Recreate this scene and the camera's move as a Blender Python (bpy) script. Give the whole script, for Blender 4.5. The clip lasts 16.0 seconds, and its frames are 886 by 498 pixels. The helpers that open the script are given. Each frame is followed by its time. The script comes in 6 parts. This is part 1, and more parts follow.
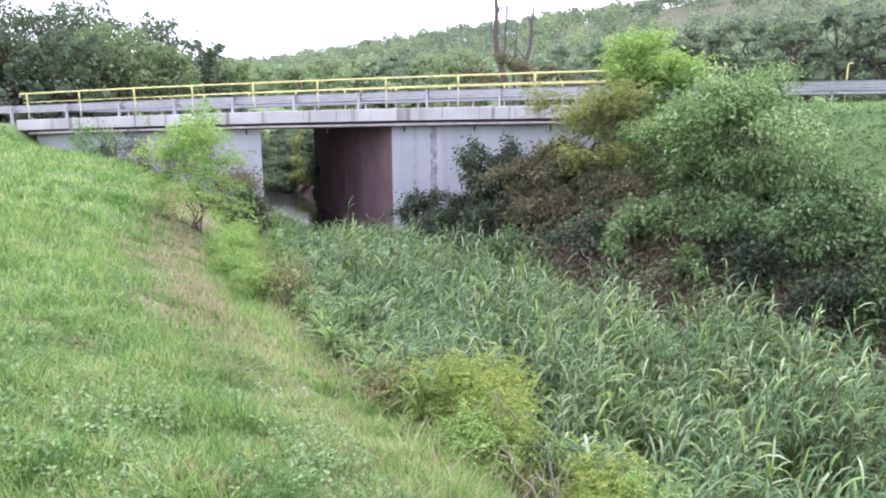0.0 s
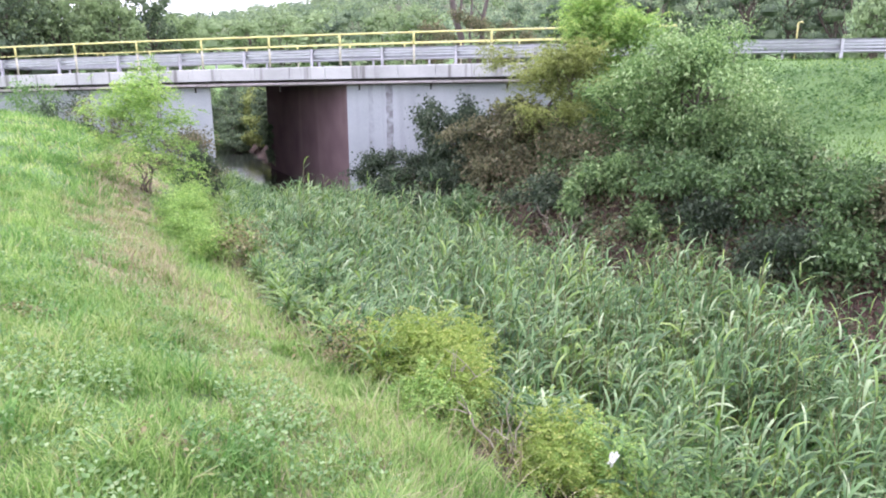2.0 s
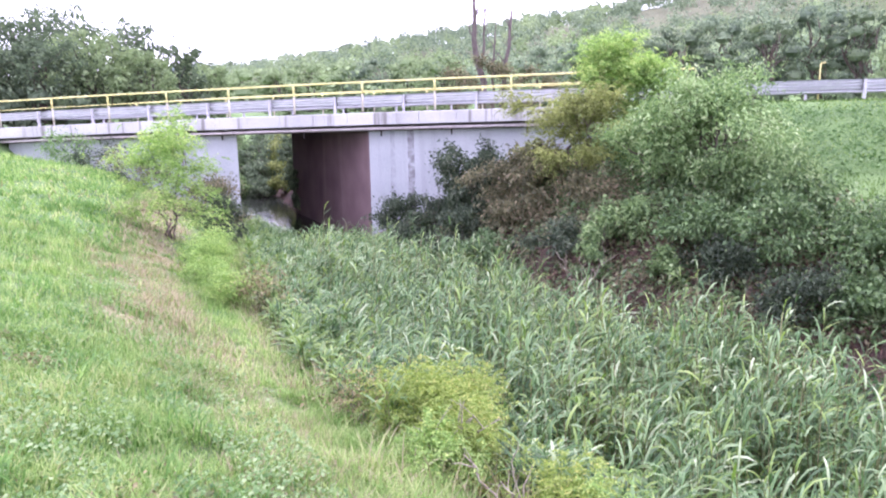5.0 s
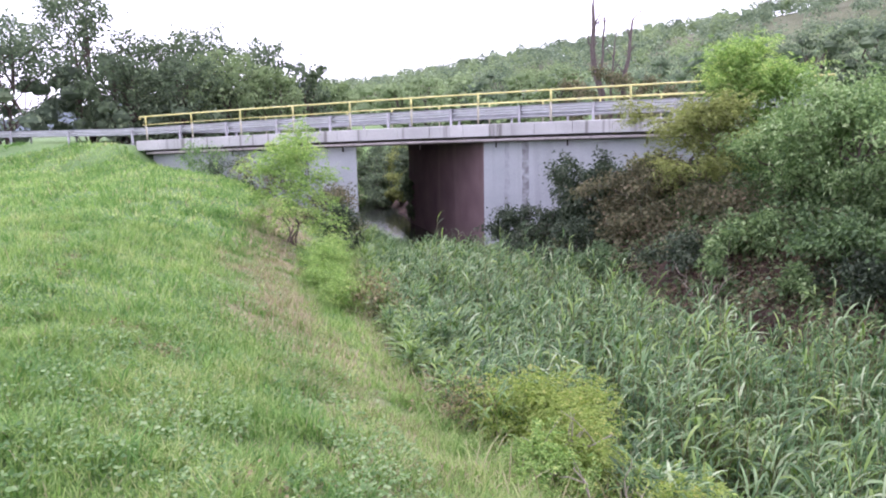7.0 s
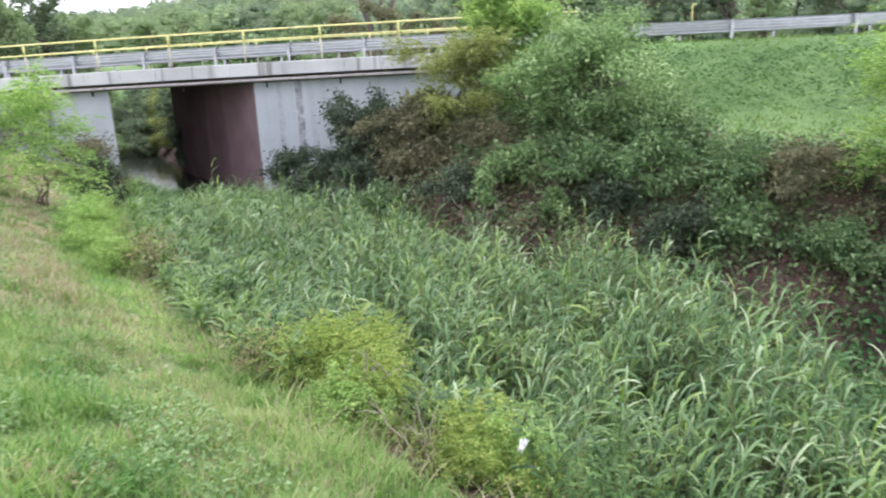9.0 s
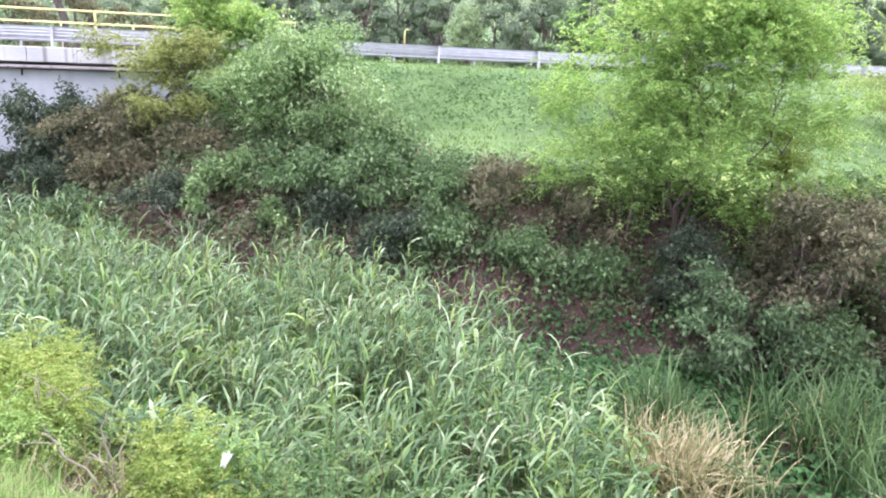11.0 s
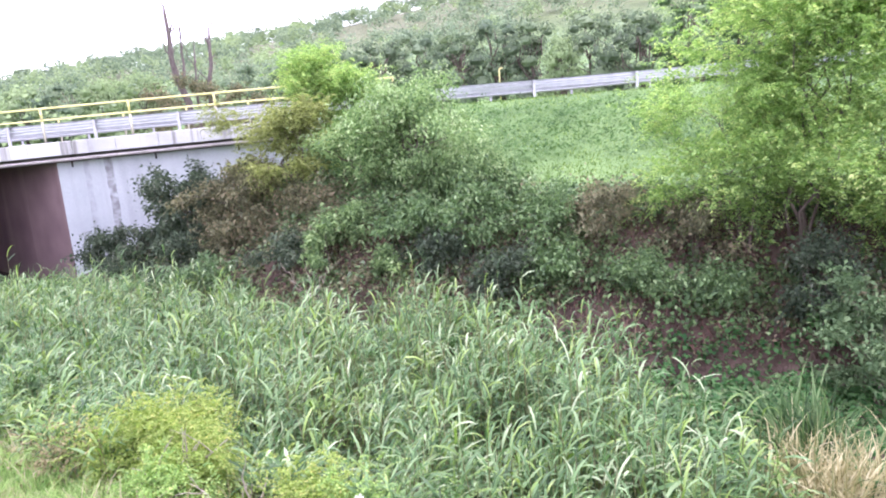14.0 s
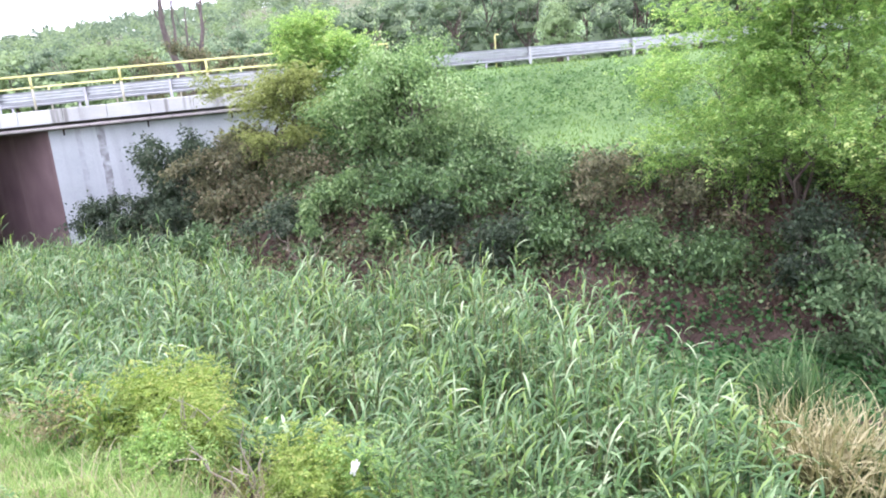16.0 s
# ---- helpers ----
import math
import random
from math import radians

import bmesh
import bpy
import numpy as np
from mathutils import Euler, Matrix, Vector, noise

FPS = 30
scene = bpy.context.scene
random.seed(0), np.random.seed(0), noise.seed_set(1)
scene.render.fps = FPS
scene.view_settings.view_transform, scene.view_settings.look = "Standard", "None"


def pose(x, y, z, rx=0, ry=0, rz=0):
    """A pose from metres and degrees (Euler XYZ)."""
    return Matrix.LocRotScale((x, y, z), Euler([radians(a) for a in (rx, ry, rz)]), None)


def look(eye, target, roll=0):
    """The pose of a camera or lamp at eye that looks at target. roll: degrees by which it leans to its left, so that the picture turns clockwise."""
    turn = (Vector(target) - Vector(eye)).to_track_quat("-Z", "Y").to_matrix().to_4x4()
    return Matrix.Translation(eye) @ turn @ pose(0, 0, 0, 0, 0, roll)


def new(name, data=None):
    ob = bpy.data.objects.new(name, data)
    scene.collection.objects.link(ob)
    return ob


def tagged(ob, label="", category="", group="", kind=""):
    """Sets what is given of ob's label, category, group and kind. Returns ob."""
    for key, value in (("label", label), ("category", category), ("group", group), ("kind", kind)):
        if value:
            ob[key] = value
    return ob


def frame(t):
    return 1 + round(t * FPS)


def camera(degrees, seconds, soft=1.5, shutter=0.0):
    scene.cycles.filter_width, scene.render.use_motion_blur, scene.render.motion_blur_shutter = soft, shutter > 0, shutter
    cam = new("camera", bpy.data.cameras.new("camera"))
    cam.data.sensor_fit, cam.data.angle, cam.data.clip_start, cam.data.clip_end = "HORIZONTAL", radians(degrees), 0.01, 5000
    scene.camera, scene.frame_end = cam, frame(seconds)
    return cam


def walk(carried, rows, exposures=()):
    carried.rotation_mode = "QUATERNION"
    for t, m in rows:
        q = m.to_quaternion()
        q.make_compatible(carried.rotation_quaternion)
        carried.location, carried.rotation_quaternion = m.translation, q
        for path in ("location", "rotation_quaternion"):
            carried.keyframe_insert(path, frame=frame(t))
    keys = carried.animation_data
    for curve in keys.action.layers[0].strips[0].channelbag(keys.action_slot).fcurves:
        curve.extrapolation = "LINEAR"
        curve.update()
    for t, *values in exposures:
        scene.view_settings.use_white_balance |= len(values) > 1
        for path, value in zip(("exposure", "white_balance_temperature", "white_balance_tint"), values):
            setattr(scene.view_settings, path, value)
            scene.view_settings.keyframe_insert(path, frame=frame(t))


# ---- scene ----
cam = camera(65.1, 16.0, soft=2.0, shutter=0.25)
# seconds, place of the eye, turn about x, y, z in degrees
PATH = [
    (0, -0.000, 0.000, 1.600, 78.54, 0.12, -0.02),
    (0.5, 0.003, 0.021, 1.588, 77.98, 0.20, -1.05),
    (1, 0.018, 0.061, 1.557, 77.33, 0.43, -2.15),
    (1.5, 0.020, 0.061, 1.553, 76.48, 0.30, -2.92),
    (2, 0.014, 0.040, 1.566, 75.31, 0.00, -3.52),
    (2.5, 0.011, 0.029, 1.570, 74.65, 0.01, -3.76),
    (3, 0.020, 0.054, 1.553, 73.99, 0.48, -3.84),
    (3.2, 0.021, 0.053, 1.555, 73.58, 0.65, -3.91),
    (5.3, 0.228, 0.070, 1.626, 81.58, 0.50, -0.15),
    (5.5, 0.242, 0.096, 1.608, 83.26, 0.02, 1.25),
    (6, 0.215, 0.079, 1.612, 83.72, 0.94, 3.72),
    (6.5, 0.173, 0.081, 1.619, 81.39, 0.28, 6.08),
    (7, 0.188, 0.118, 1.547, 79.99, 1.09, 7.90),
    (7.5, 0.180, 0.083, 1.564, 79.02, 0.62, 9.18),
    (8, 0.180, 0.083, 1.588, 76.60, 3.96, 8.69),
    (8.5, 0.148, 0.023, 1.639, 74.28, -0.29, -1.84),
    (9, 0.216, 0.016, 1.636, 74.37, 2.01, -10.28),
    (9.5, 0.368, 0.051, 1.556, 72.39, 1.40, -21.62),
    (9.7, 0.396, 0.145, 1.466, 72.24, 1.22, -26.40),
    (11.8, 0.383, -0.058, 1.547, 80.00, -1.09, -33.53),
    (12, 0.407, -0.051, 1.538, 80.77, 2.11, -35.14),
    (12.5, 0.436, -0.073, 1.508, 80.81, 4.74, -38.13),
    (13, 0.379, -0.079, 1.510, 78.87, 4.40, -30.81),
    (13.5, 0.421, -0.074, 1.515, 79.14, 4.62, -24.07),
    (14, 0.421, -0.073, 1.515, 78.96, 4.56, -24.03),
    (14.5, 0.419, -0.070, 1.515, 78.80, 3.84, -23.17),
    (15, 0.417, -0.065, 1.513, 77.68, 3.48, -24.00),
    (15.5, 0.417, -0.064, 1.510, 76.85, 3.65, -24.36),
    (16, 0.420, -0.080, 1.517, 76.35, 4.53, -24.42),
]
EXPOSURES = [(0.0, 0.33, 5850, 34), (1.2, 0.4, 5900, 33), (2.2, 0.54, 5950, 32), (3.2, 0.56, 5950, 31), (5.3, 0.72, 5750, 48), (6.0, 0.56, 5800, 45), (7.0, 0.15, 5900, 40), (8.0, 0.16, 6050, 31), (9.5, 0.31, 6100, 21), (11.8, 1.02, 5850, 41), (12.5, 1.04, 5850, 42), (13.5, 0.98, 5900, 39), (14.5, 0.87, 5900, 38), (16.0, 0.82, 5900, 30)]
walk(cam, [(t, pose(*p)) for t, *p in PATH], EXPOSURES)

# ---- daylight: a bright overcast sky with a broad, weak sun behind it ----
SUN_EL, SUN_AZ = radians(74), radians(10)
world = bpy.data.worlds.new("sky")
scene.world = world
world.use_nodes = True
wn, wl = world.node_tree.nodes, world.node_tree.links
wn.clear()
sky = wn.new("ShaderNodeTexSky")
sky.sky_type = 'NISHITA'
sky.sun_disc = False
sky.sun_elevation, sky.sun_rotation = SUN_EL, SUN_AZ
sky.dust_density = 3.0
cloud = wn.new("ShaderNodeMix")
cloud.data_type = 'RGBA'
cloud.inputs[0].default_value = 0.8
cloud.inputs[7].default_value = (13.0, 13.2, 13.6, 1)
bg = wn.new("ShaderNodeBackground")
bg.inputs[1].default_value = 0.205
wo = wn.new("ShaderNodeOutputWorld")
wl.new(sky.outputs[0], cloud.inputs[6])
wl.new(cloud.outputs[2], bg.inputs[0])
wl.new(bg.outputs[0], wo.inputs[0])
sun_data = bpy.data.lights.new("sun", 'SUN')
sun_data.energy, sun_data.angle, sun_data.color = 1.5, radians(25), (1.0, 0.95, 0.86)
sun = new("sun", sun_data)
sun.matrix_world = look((40 * math.sin(SUN_AZ), 8 + 40 * math.cos(SUN_AZ), 40 * math.tan(SUN_EL)), (0, 8, 0))


# ---- materials ----
def nodes_of(name):
    m = bpy.data.materials.new(name)
    m.use_nodes = True
    nt = m.node_tree
    p = nt.nodes["Principled BSDF"]
    return m, nt.nodes, nt.links, p


def ramp_of(n, stops):
    r = n.new("ShaderNodeValToRGB")
    e = r.color_ramp.elements
    while len(e) < len(stops):
        e.new(0.5)
    for k, (pos, col) in enumerate(stops):
        e[k].position, e[k].color = pos, (*col, 1)
    return r


def noise_of(n, l, scale, detail=4.0, stretch=None):
    tc = n.new("ShaderNodeTexCoord")
    nz = n.new("ShaderNodeTexNoise")
    nz.inputs["Scale"].default_value, nz.inputs["Detail"].default_value = scale, detail
    if stretch:
        mp = n.new("ShaderNodeMapping")
        mp.inputs["Scale"].default_value = stretch
        l.new(tc.outputs["Object"], mp.inputs[0])
        l.new(mp.outputs[0], nz.inputs["Vector"])
    else:
        l.new(tc.outputs["Object"], nz.inputs["Vector"])
    return nz


def mix_of(n, l, fac, a, b, blend='MIX'):
    m = n.new("ShaderNodeMix")
    m.data_type, m.blend_type = 'RGBA', blend
    for sock, v in ((m.inputs[0], fac), (m.inputs[6], a), (m.inputs[7], b)):
        if isinstance(v, (int, float)):
            sock.default_value = v
        elif isinstance(v, tuple):
            sock.default_value = (*v, 1)
        else:
            l.new(v, sock)
    return m.outputs[2]


def bump_of(n, l, p, height, strength, dist=0.02):
    b = n.new("ShaderNodeBump")
    b.inputs["Strength"].default_value, b.inputs["Distance"].default_value = strength, dist
    l.new(height, b.inputs["Height"])
    l.new(b.outputs[0], p.inputs["Normal"])


def leaf_material(name, stops, patch=0.25, through_light=0.35, rough=0.65, gloss=0.2, patch_scale=0.9, mute=0.0):
    """Foliage: every leaf takes its own shade out of the stops; patches of the plant lean to one end."""
    m, n, l, p = nodes_of(name)
    stops = [(at, tuple(v + (sum(c) / 3 - v) * mute for v in c)) for at, c in stops]
    geo = n.new("ShaderNodeNewGeometry")
    nz = noise_of(n, l, patch_scale, 2.0)
    mth = n.new("ShaderNodeMath")
    mth.operation = 'MULTIPLY_ADD'
    l.new(nz.outputs["Fac"], mth.inputs[0])
    mth.inputs[1].default_value = patch * 4
    sub = n.new("ShaderNodeMath")
    sub.operation = 'SUBTRACT'
    l.new(geo.outputs["Random Per Island"], sub.inputs[0])
    sub.inputs[1].default_value = patch * 2
    l.new(sub.outputs[0], mth.inputs[2])
    r = ramp_of(n, stops)
    l.new(mth.outputs[0], r.inputs[0])
    l.new(r.outputs[0], p.inputs["Base Color"])
    p.inputs["Roughness"].default_value = rough
    p.inputs["Specular IOR Level"].default_value = gloss
    tr = n.new("ShaderNodeBsdfTranslucent")
    hs = n.new("ShaderNodeHueSaturation")
    hs.inputs["Saturation"].default_value, hs.inputs["Value"].default_value = 1.15, 1.2
    l.new(r.outputs[0], hs.inputs["Color"])
    l.new(hs.outputs[0], tr.inputs[0])
    mx = n.new("ShaderNodeMixShader")
    mx.inputs[0].default_value = through_light
    l.new(p.outputs[0], mx.inputs[1])
    l.new(tr.outputs[0], mx.inputs[2])
    l.new(mx.outputs[0], n["Material Output"].inputs[0])
    return m


M_GRASS = leaf_material("grass_blades", [(0.0, (0.10, 0.20, 0.05)), (0.4, (0.205, 0.345, 0.098)), (0.75, (0.32, 0.455, 0.155)), (1.0, (0.45, 0.50, 0.225))], 0.34, 0.42, patch_scale=0.7)
M_TUFT = leaf_material("coarse_grass_tufts", [(0.0, (0.075, 0.17, 0.045)), (0.6, (0.15, 0.29, 0.08)), (1.0, (0.27, 0.42, 0.14))], 0.25, 0.4)
M_SLOPE = leaf_material("embankment_grass", [(0.0, (0.065, 0.13, 0.036)), (0.45, (0.115, 0.20, 0.055)), (0.8, (0.18, 0.275, 0.082)), (1.0, (0.27, 0.36, 0.13))], 0.4, 0.42, patch_scale=0.5)
M_DRY = leaf_material("dry_grass_blades", [(0.0, (0.20, 0.22, 0.09)), (0.4, (0.34, 0.32, 0.18)), (0.8, (0.44, 0.385, 0.25)), (1.0, (0.28, 0.22, 0.15))], 0.2, 0.3)
M_WEED = leaf_material("weed_leaves", [(0.0, (0.10, 0.19, 0.07)), (0.6, (0.19, 0.31, 0.12)), (1.0, (0.34, 0.45, 0.23))], 0.25, 0.4)
M_REED = leaf_material("reed_leaves", [(0.0, (0.034, 0.08, 0.026)), (0.4, (0.08, 0.168, 0.055)), (0.7, (0.145, 0.255, 0.098)), (0.9, (0.245, 0.36, 0.165)), (1.0, (0.39, 0.48, 0.28))], 0.22, 0.3, 0.42, 0.32)
M_REEDNEW = leaf_material("young_reed_leaves", [(0.0, (0.08, 0.15, 0.03)), (0.5, (0.16, 0.275, 0.06)), (1.0, (0.30, 0.42, 0.12))], 0.2, 0.35, 0.42, 0.4)
M_SLOPEWEED = leaf_material("coarse_slope_weeds", [(0.0, (0.05, 0.105, 0.038)), (0.5, (0.085, 0.165, 0.058)), (0.85, (0.135, 0.23, 0.088)), (1.0, (0.20, 0.30, 0.135))], 0.35, 0.35, patch_scale=0.7)
M_NETTLE = leaf_material("ditch_leaves", [(0.0, (0.026, 0.085, 0.027)), (0.5, (0.055, 0.15, 0.046)), (1.0, (0.11, 0.235, 0.08))], 0.25, 0.35)
M_DITCH = leaf_material("soft_weed_leaves", [(0.0, (0.045, 0.10, 0.03)), (0.5, (0.09, 0.175, 0.055)), (1.0, (0.17, 0.28, 0.095))], 0.25, 0.38)
M_REDSTEM = leaf_material("reddish_stems", [(0.0, (0.075, 0.04, 0.03)), (0.5, (0.14, 0.075, 0.055)), (1.0, (0.22, 0.14, 0.10))], 0.2, 0.2)
M_STALK = leaf_material("reed_stalks", [(0.0, (0.10, 0.13, 0.05)), (0.6, (0.20, 0.21, 0.09)), (1.0, (0.30, 0.25, 0.14))], 0.1, 0.1)
M_CATTAIL = leaf_material("cattail_blades", [(0.0, (0.03, 0.068, 0.024)), (0.5, (0.07, 0.14, 0.046)), (1.0, (0.16, 0.245, 0.10))], 0.2)
M_STRAW = leaf_material("dead_cattail_blades", [(0.0, (0.14, 0.16, 0.06)), (0.3, (0.29, 0.275, 0.13)), (0.75, (0.44, 0.405, 0.22)), (1.0, (0.58, 0.54, 0.34))], 0.2, 0.25)
M_DARKLEAF = leaf_material("dark_shrub_leaves", [(0.0, (0.03, 0.05, 0.028)), (0.5, (0.055, 0.088, 0.045)), (0.85, (0.09, 0.13, 0.068)), (1.0, (0.14, 0.165, 0.105))], 0.25, 0.2, mute=0.15)
M_MIDLEAF = leaf_material("tree_leaves", [(0.0, (0.075, 0.135, 0.05)), (0.45, (0.145, 0.24, 0.085)), (0.85, (0.235, 0.355, 0.135)), (1.0, (0.35, 0.46, 0.215))], 0.25, 0.32, mute=0.1)
M_LOCUST = leaf_material("locust_leaflets", [(0.0, (0.135, 0.235, 0.07)), (0.45, (0.24, 0.385, 0.115)), (0.8, (0.35, 0.50, 0.17)), (1.0, (0.50, 0.59, 0.22))], 0.25, 0.5)
M_MAPLE = leaf_material("maple_leaves", [(0.0, (0.10, 0.175, 0.07)), (0.45, (0.20, 0.315, 0.12)), (0.85, (0.31, 0.445, 0.19)), (1.0, (0.45, 0.55, 0.30))], 0.3, 0.3)
M_OLIVE = leaf_material("olive_leaflets", [(0.0, (0.14, 0.17, 0.055)), (0.5, (0.24, 0.29, 0.085)), (1.0, (0.38, 0.43, 0.14))], 0.3, 0.48, mute=0.1)
M_YELLOW = leaf_material("yellow_green_leaflets", [(0.0, (0.15, 0.23, 0.05)), (0.5, (0.25, 0.35, 0.08)), (0.85, (0.35, 0.44, 0.12)), (1.0, (0.47, 0.46, 0.15))], 0.2, 0.45, mute=0.04)
M_PALE = leaf_material("pale_young_leaves", [(0.0, (0.19, 0.255, 0.09)), (0.5, (0.30, 0.385, 0.145)), (1.0, (0.43, 0.50, 0.22))], 0.2, 0.45)
M_SILVER = leaf_material("grey_green_leaves", [(0.0, (0.055, 0.10, 0.045)), (0.5, (0.105, 0.175, 0.078)), (1.0, (0.18, 0.26, 0.125))], 0.15, 0.3)
M_BROWNLEAF = leaf_material("withering_leaves", [(0.0, (0.065, 0.07, 0.04)), (0.4, (0.13, 0.138, 0.072)), (0.75, (0.19, 0.185, 0.102)), (1.0, (0.24, 0.20, 0.128))], 0.25, 0.3)
M_IVY = leaf_material("creeper_leaves", [(0.0, (0.048, 0.10, 0.034)), (0.5, (0.105, 0.195, 0.064)), (0.85, (0.175, 0.285, 0.098)), (1.0, (0.26, 0.365, 0.165))], 0.3, 0.28, 0.5, 0.35, mute=0.1)
# wood leaves paled and greyed: the hillside's haze is put into these stops
M_FOREST = leaf_material("wood_foliage", [(0.0, (0.11, 0.165, 0.10)), (0.45, (0.16, 0.235, 0.135)), (0.85, (0.225, 0.31, 0.17)), (1.0, (0.28, 0.37, 0.20))], 0.5, 0.4, 0.8, 0.1, patch_scale=0.16, mute=0.16)
M_FARDARK = leaf_material("far_dark_foliage", [(0.0, (0.075, 0.11, 0.065)), (0.45, (0.12, 0.175, 0.095)), (0.85, (0.175, 0.245, 0.13)), (1.0, (0.24, 0.315, 0.165))], 0.22, patch_scale=0.3, mute=0.06)
M_WITHER = leaf_material("withered_stems", [(0.0, (0.12, 0.115, 0.05)), (0.5, (0.22, 0.20, 0.095)), (1.0, (0.35, 0.315, 0.17))], 0.2, 0.2)
M_FOREST2 = leaf_material("light_wood_foliage", [(0.0, (0.16, 0.23, 0.11)), (0.5, (0.22, 0.315, 0.14)), (1.0, (0.30, 0.40, 0.18))], 0.25, 0.4, 0.8, 0.1, patch_scale=0.09, mute=0.12)


def bark_material(name, a, b):
    m, n, l, p = nodes_of(name)
    nz = noise_of(n, l, 14.0, 5.0, (1, 1, 0.15))
    r = ramp_of(n, [(0.3, a), (0.7, b)])
    l.new(nz.outputs["Fac"], r.inputs[0])
    l.new(r.outputs[0], p.inputs["Base Color"])
    p.inputs["Roughness"].default_value = 0.9
    bump_of(n, l, p, nz.outputs["Fac"], 0.5)
    return m


M_BARK = bark_material("bark", (0.06, 0.045, 0.035), (0.16, 0.125, 0.10))
M_DEADWOOD = bark_material("dead_wood", (0.07, 0.055, 0.05), (0.15, 0.125, 0.11))
M_TWIG = bark_material("dry_twigs", (0.22, 0.19, 0.14), (0.40, 0.355, 0.28))


def mul_by(n, l, value, factor):
    m = n.new("ShaderNodeMath")
    m.operation = 'MULTIPLY'
    m.inputs[1].default_value = factor
    l.new(value, m.inputs[0])
    return m.outputs[0]


def concrete_material(name, a, b, streak, amount=0.7, streak_scale=1.6, runs=()):
    """Cast concrete: fine grain, cloudy patches, rain streaks that run down."""
    m, n, l, p = nodes_of(name)
    big = noise_of(n, l, 0.7, 5.0)
    r = ramp_of(n, [(0.3, a), (0.7, b)])
    l.new(big.outputs["Fac"], r.inputs[0])
    run = noise_of(n, l, streak_scale, 3.0, (1.6, 1.6, 0.07))
    rr = ramp_of(n, [(0.56, (0, 0, 0)), (0.68, (1, 1, 1))])
    l.new(run.outputs["Fac"], rr.inputs[0])
    mul = n.new("ShaderNodeMath")
    mul.operation = 'MULTIPLY'
    mul.inputs[1].default_value = amount
    l.new(rr.outputs[0], mul.inputs[0])
    c = mix_of(n, l, mul.outputs[0], r.outputs[0], streak)
    # dark runs below leaking joints, at their places along the road
    if runs:
        tc = n.new("ShaderNodeTexCoord")
        dot = n.new("ShaderNodeVectorMath")
        dot.operation = 'DOT_PRODUCT'
        dot.inputs[1].default_value = (math.cos(-0.27435), math.sin(-0.27435), 0)
        l.new(tc.outputs["Object"], dot.inputs[0])
        wob = noise_of(n, l, 2.5, 4.0)
        for at, half in runs:
            ma = n.new("ShaderNodeMath")
            ma.operation = 'MULTIPLY_ADD'
            l.new(wob.outputs["Fac"], ma.inputs[0])
            ma.inputs[1].default_value = half * 1.2
            l.new(dot.outputs["Value"], ma.inputs[2])
            mc = n.new("ShaderNodeMath")
            mc.operation = 'COMPARE'
            l.new(ma.outputs[0], mc.inputs[0])
            mc.inputs[1].default_value, mc.inputs[2].default_value = at + half * 0.6, half
            patchy = noise_of(n, l, 4.0, 5.0)
            pr = ramp_of(n, [(0.38, (0, 0, 0)), (0.62, (1, 1, 1))])
            l.new(patchy.outputs["Fac"], pr.inputs[0])
            fac = mix_of(n, l, 1.0, mul_by(n, l, mc.outputs[0], 0.75 if half > 0.11 else 0.3), pr.outputs[0], 'MULTIPLY')
            c = mix_of(n, l, fac, c, (0.13, 0.125, 0.125))
    fine = noise_of(n, l, 60.0, 4.0)
    fr = ramp_of(n, [(0.3, (0.8, 0.8, 0.8)), (0.7, (1.1, 1.1, 1.1))])
    l.new(fine.outputs["Fac"], fr.inputs[0])
    c2 = mix_of(n, l, 1.0, c, fr.outputs[0], 'MULTIPLY')
    l.new(c2, p.inputs["Base Color"])
    p.inputs["Roughness"].default_value = 0.88
    bump_of(n, l, p, fine.outputs["Fac"], 0.25, 0.01)
    return m


M_CONC = concrete_material("weathered_concrete", (0.345, 0.38, 0.385), (0.435, 0.47, 0.475), (0.27, 0.285, 0.29), 0.35, runs=((4.05, 0.12), (3.4, 0.09), (-9.4, 0.12)))
M_EDGE = concrete_material("edge_beam_concrete", (0.38, 0.39, 0.37), (0.52, 0.53, 0.50), (0.15, 0.145, 0.13), 0.8, 2.2)
# darker, browner concrete with paler streaks for deck slab and abutments
M_UNDER = concrete_material("brown_concrete", (0.12, 0.075, 0.08), (0.20, 0.135, 0.135), (0.30, 0.22, 0.205), 0.35, 0.8)
# near-black concrete: the shade of the gap is put into the colour
M_SLABSIDE = concrete_material("shade_dark_concrete", (0.07, 0.065, 0.06), (0.12, 0.11, 0.10), (0.05, 0.045, 0.04), 0.5)


def asphalt_material():
    m, n, l, p = nodes_of("asphalt")
    nz = noise_of(n, l, 120.0, 3.0)
    big = noise_of(n, l, 0.6, 4.0)
    r = ramp_of(n, [(0.3, (0.04, 0.04, 0.042)), (0.7, (0.075, 0.074, 0.072))])
    l.new(big.outputs["Fac"], r.inputs[0])
    l.new(r.outputs[0], p.inputs["Base Color"])
    p.inputs["Roughness"].default_value = 0.85
    bump_of(n, l, p, nz.outputs["Fac"], 0.4, 0.01)
    return m


M_ASPHALT = asphalt_material()


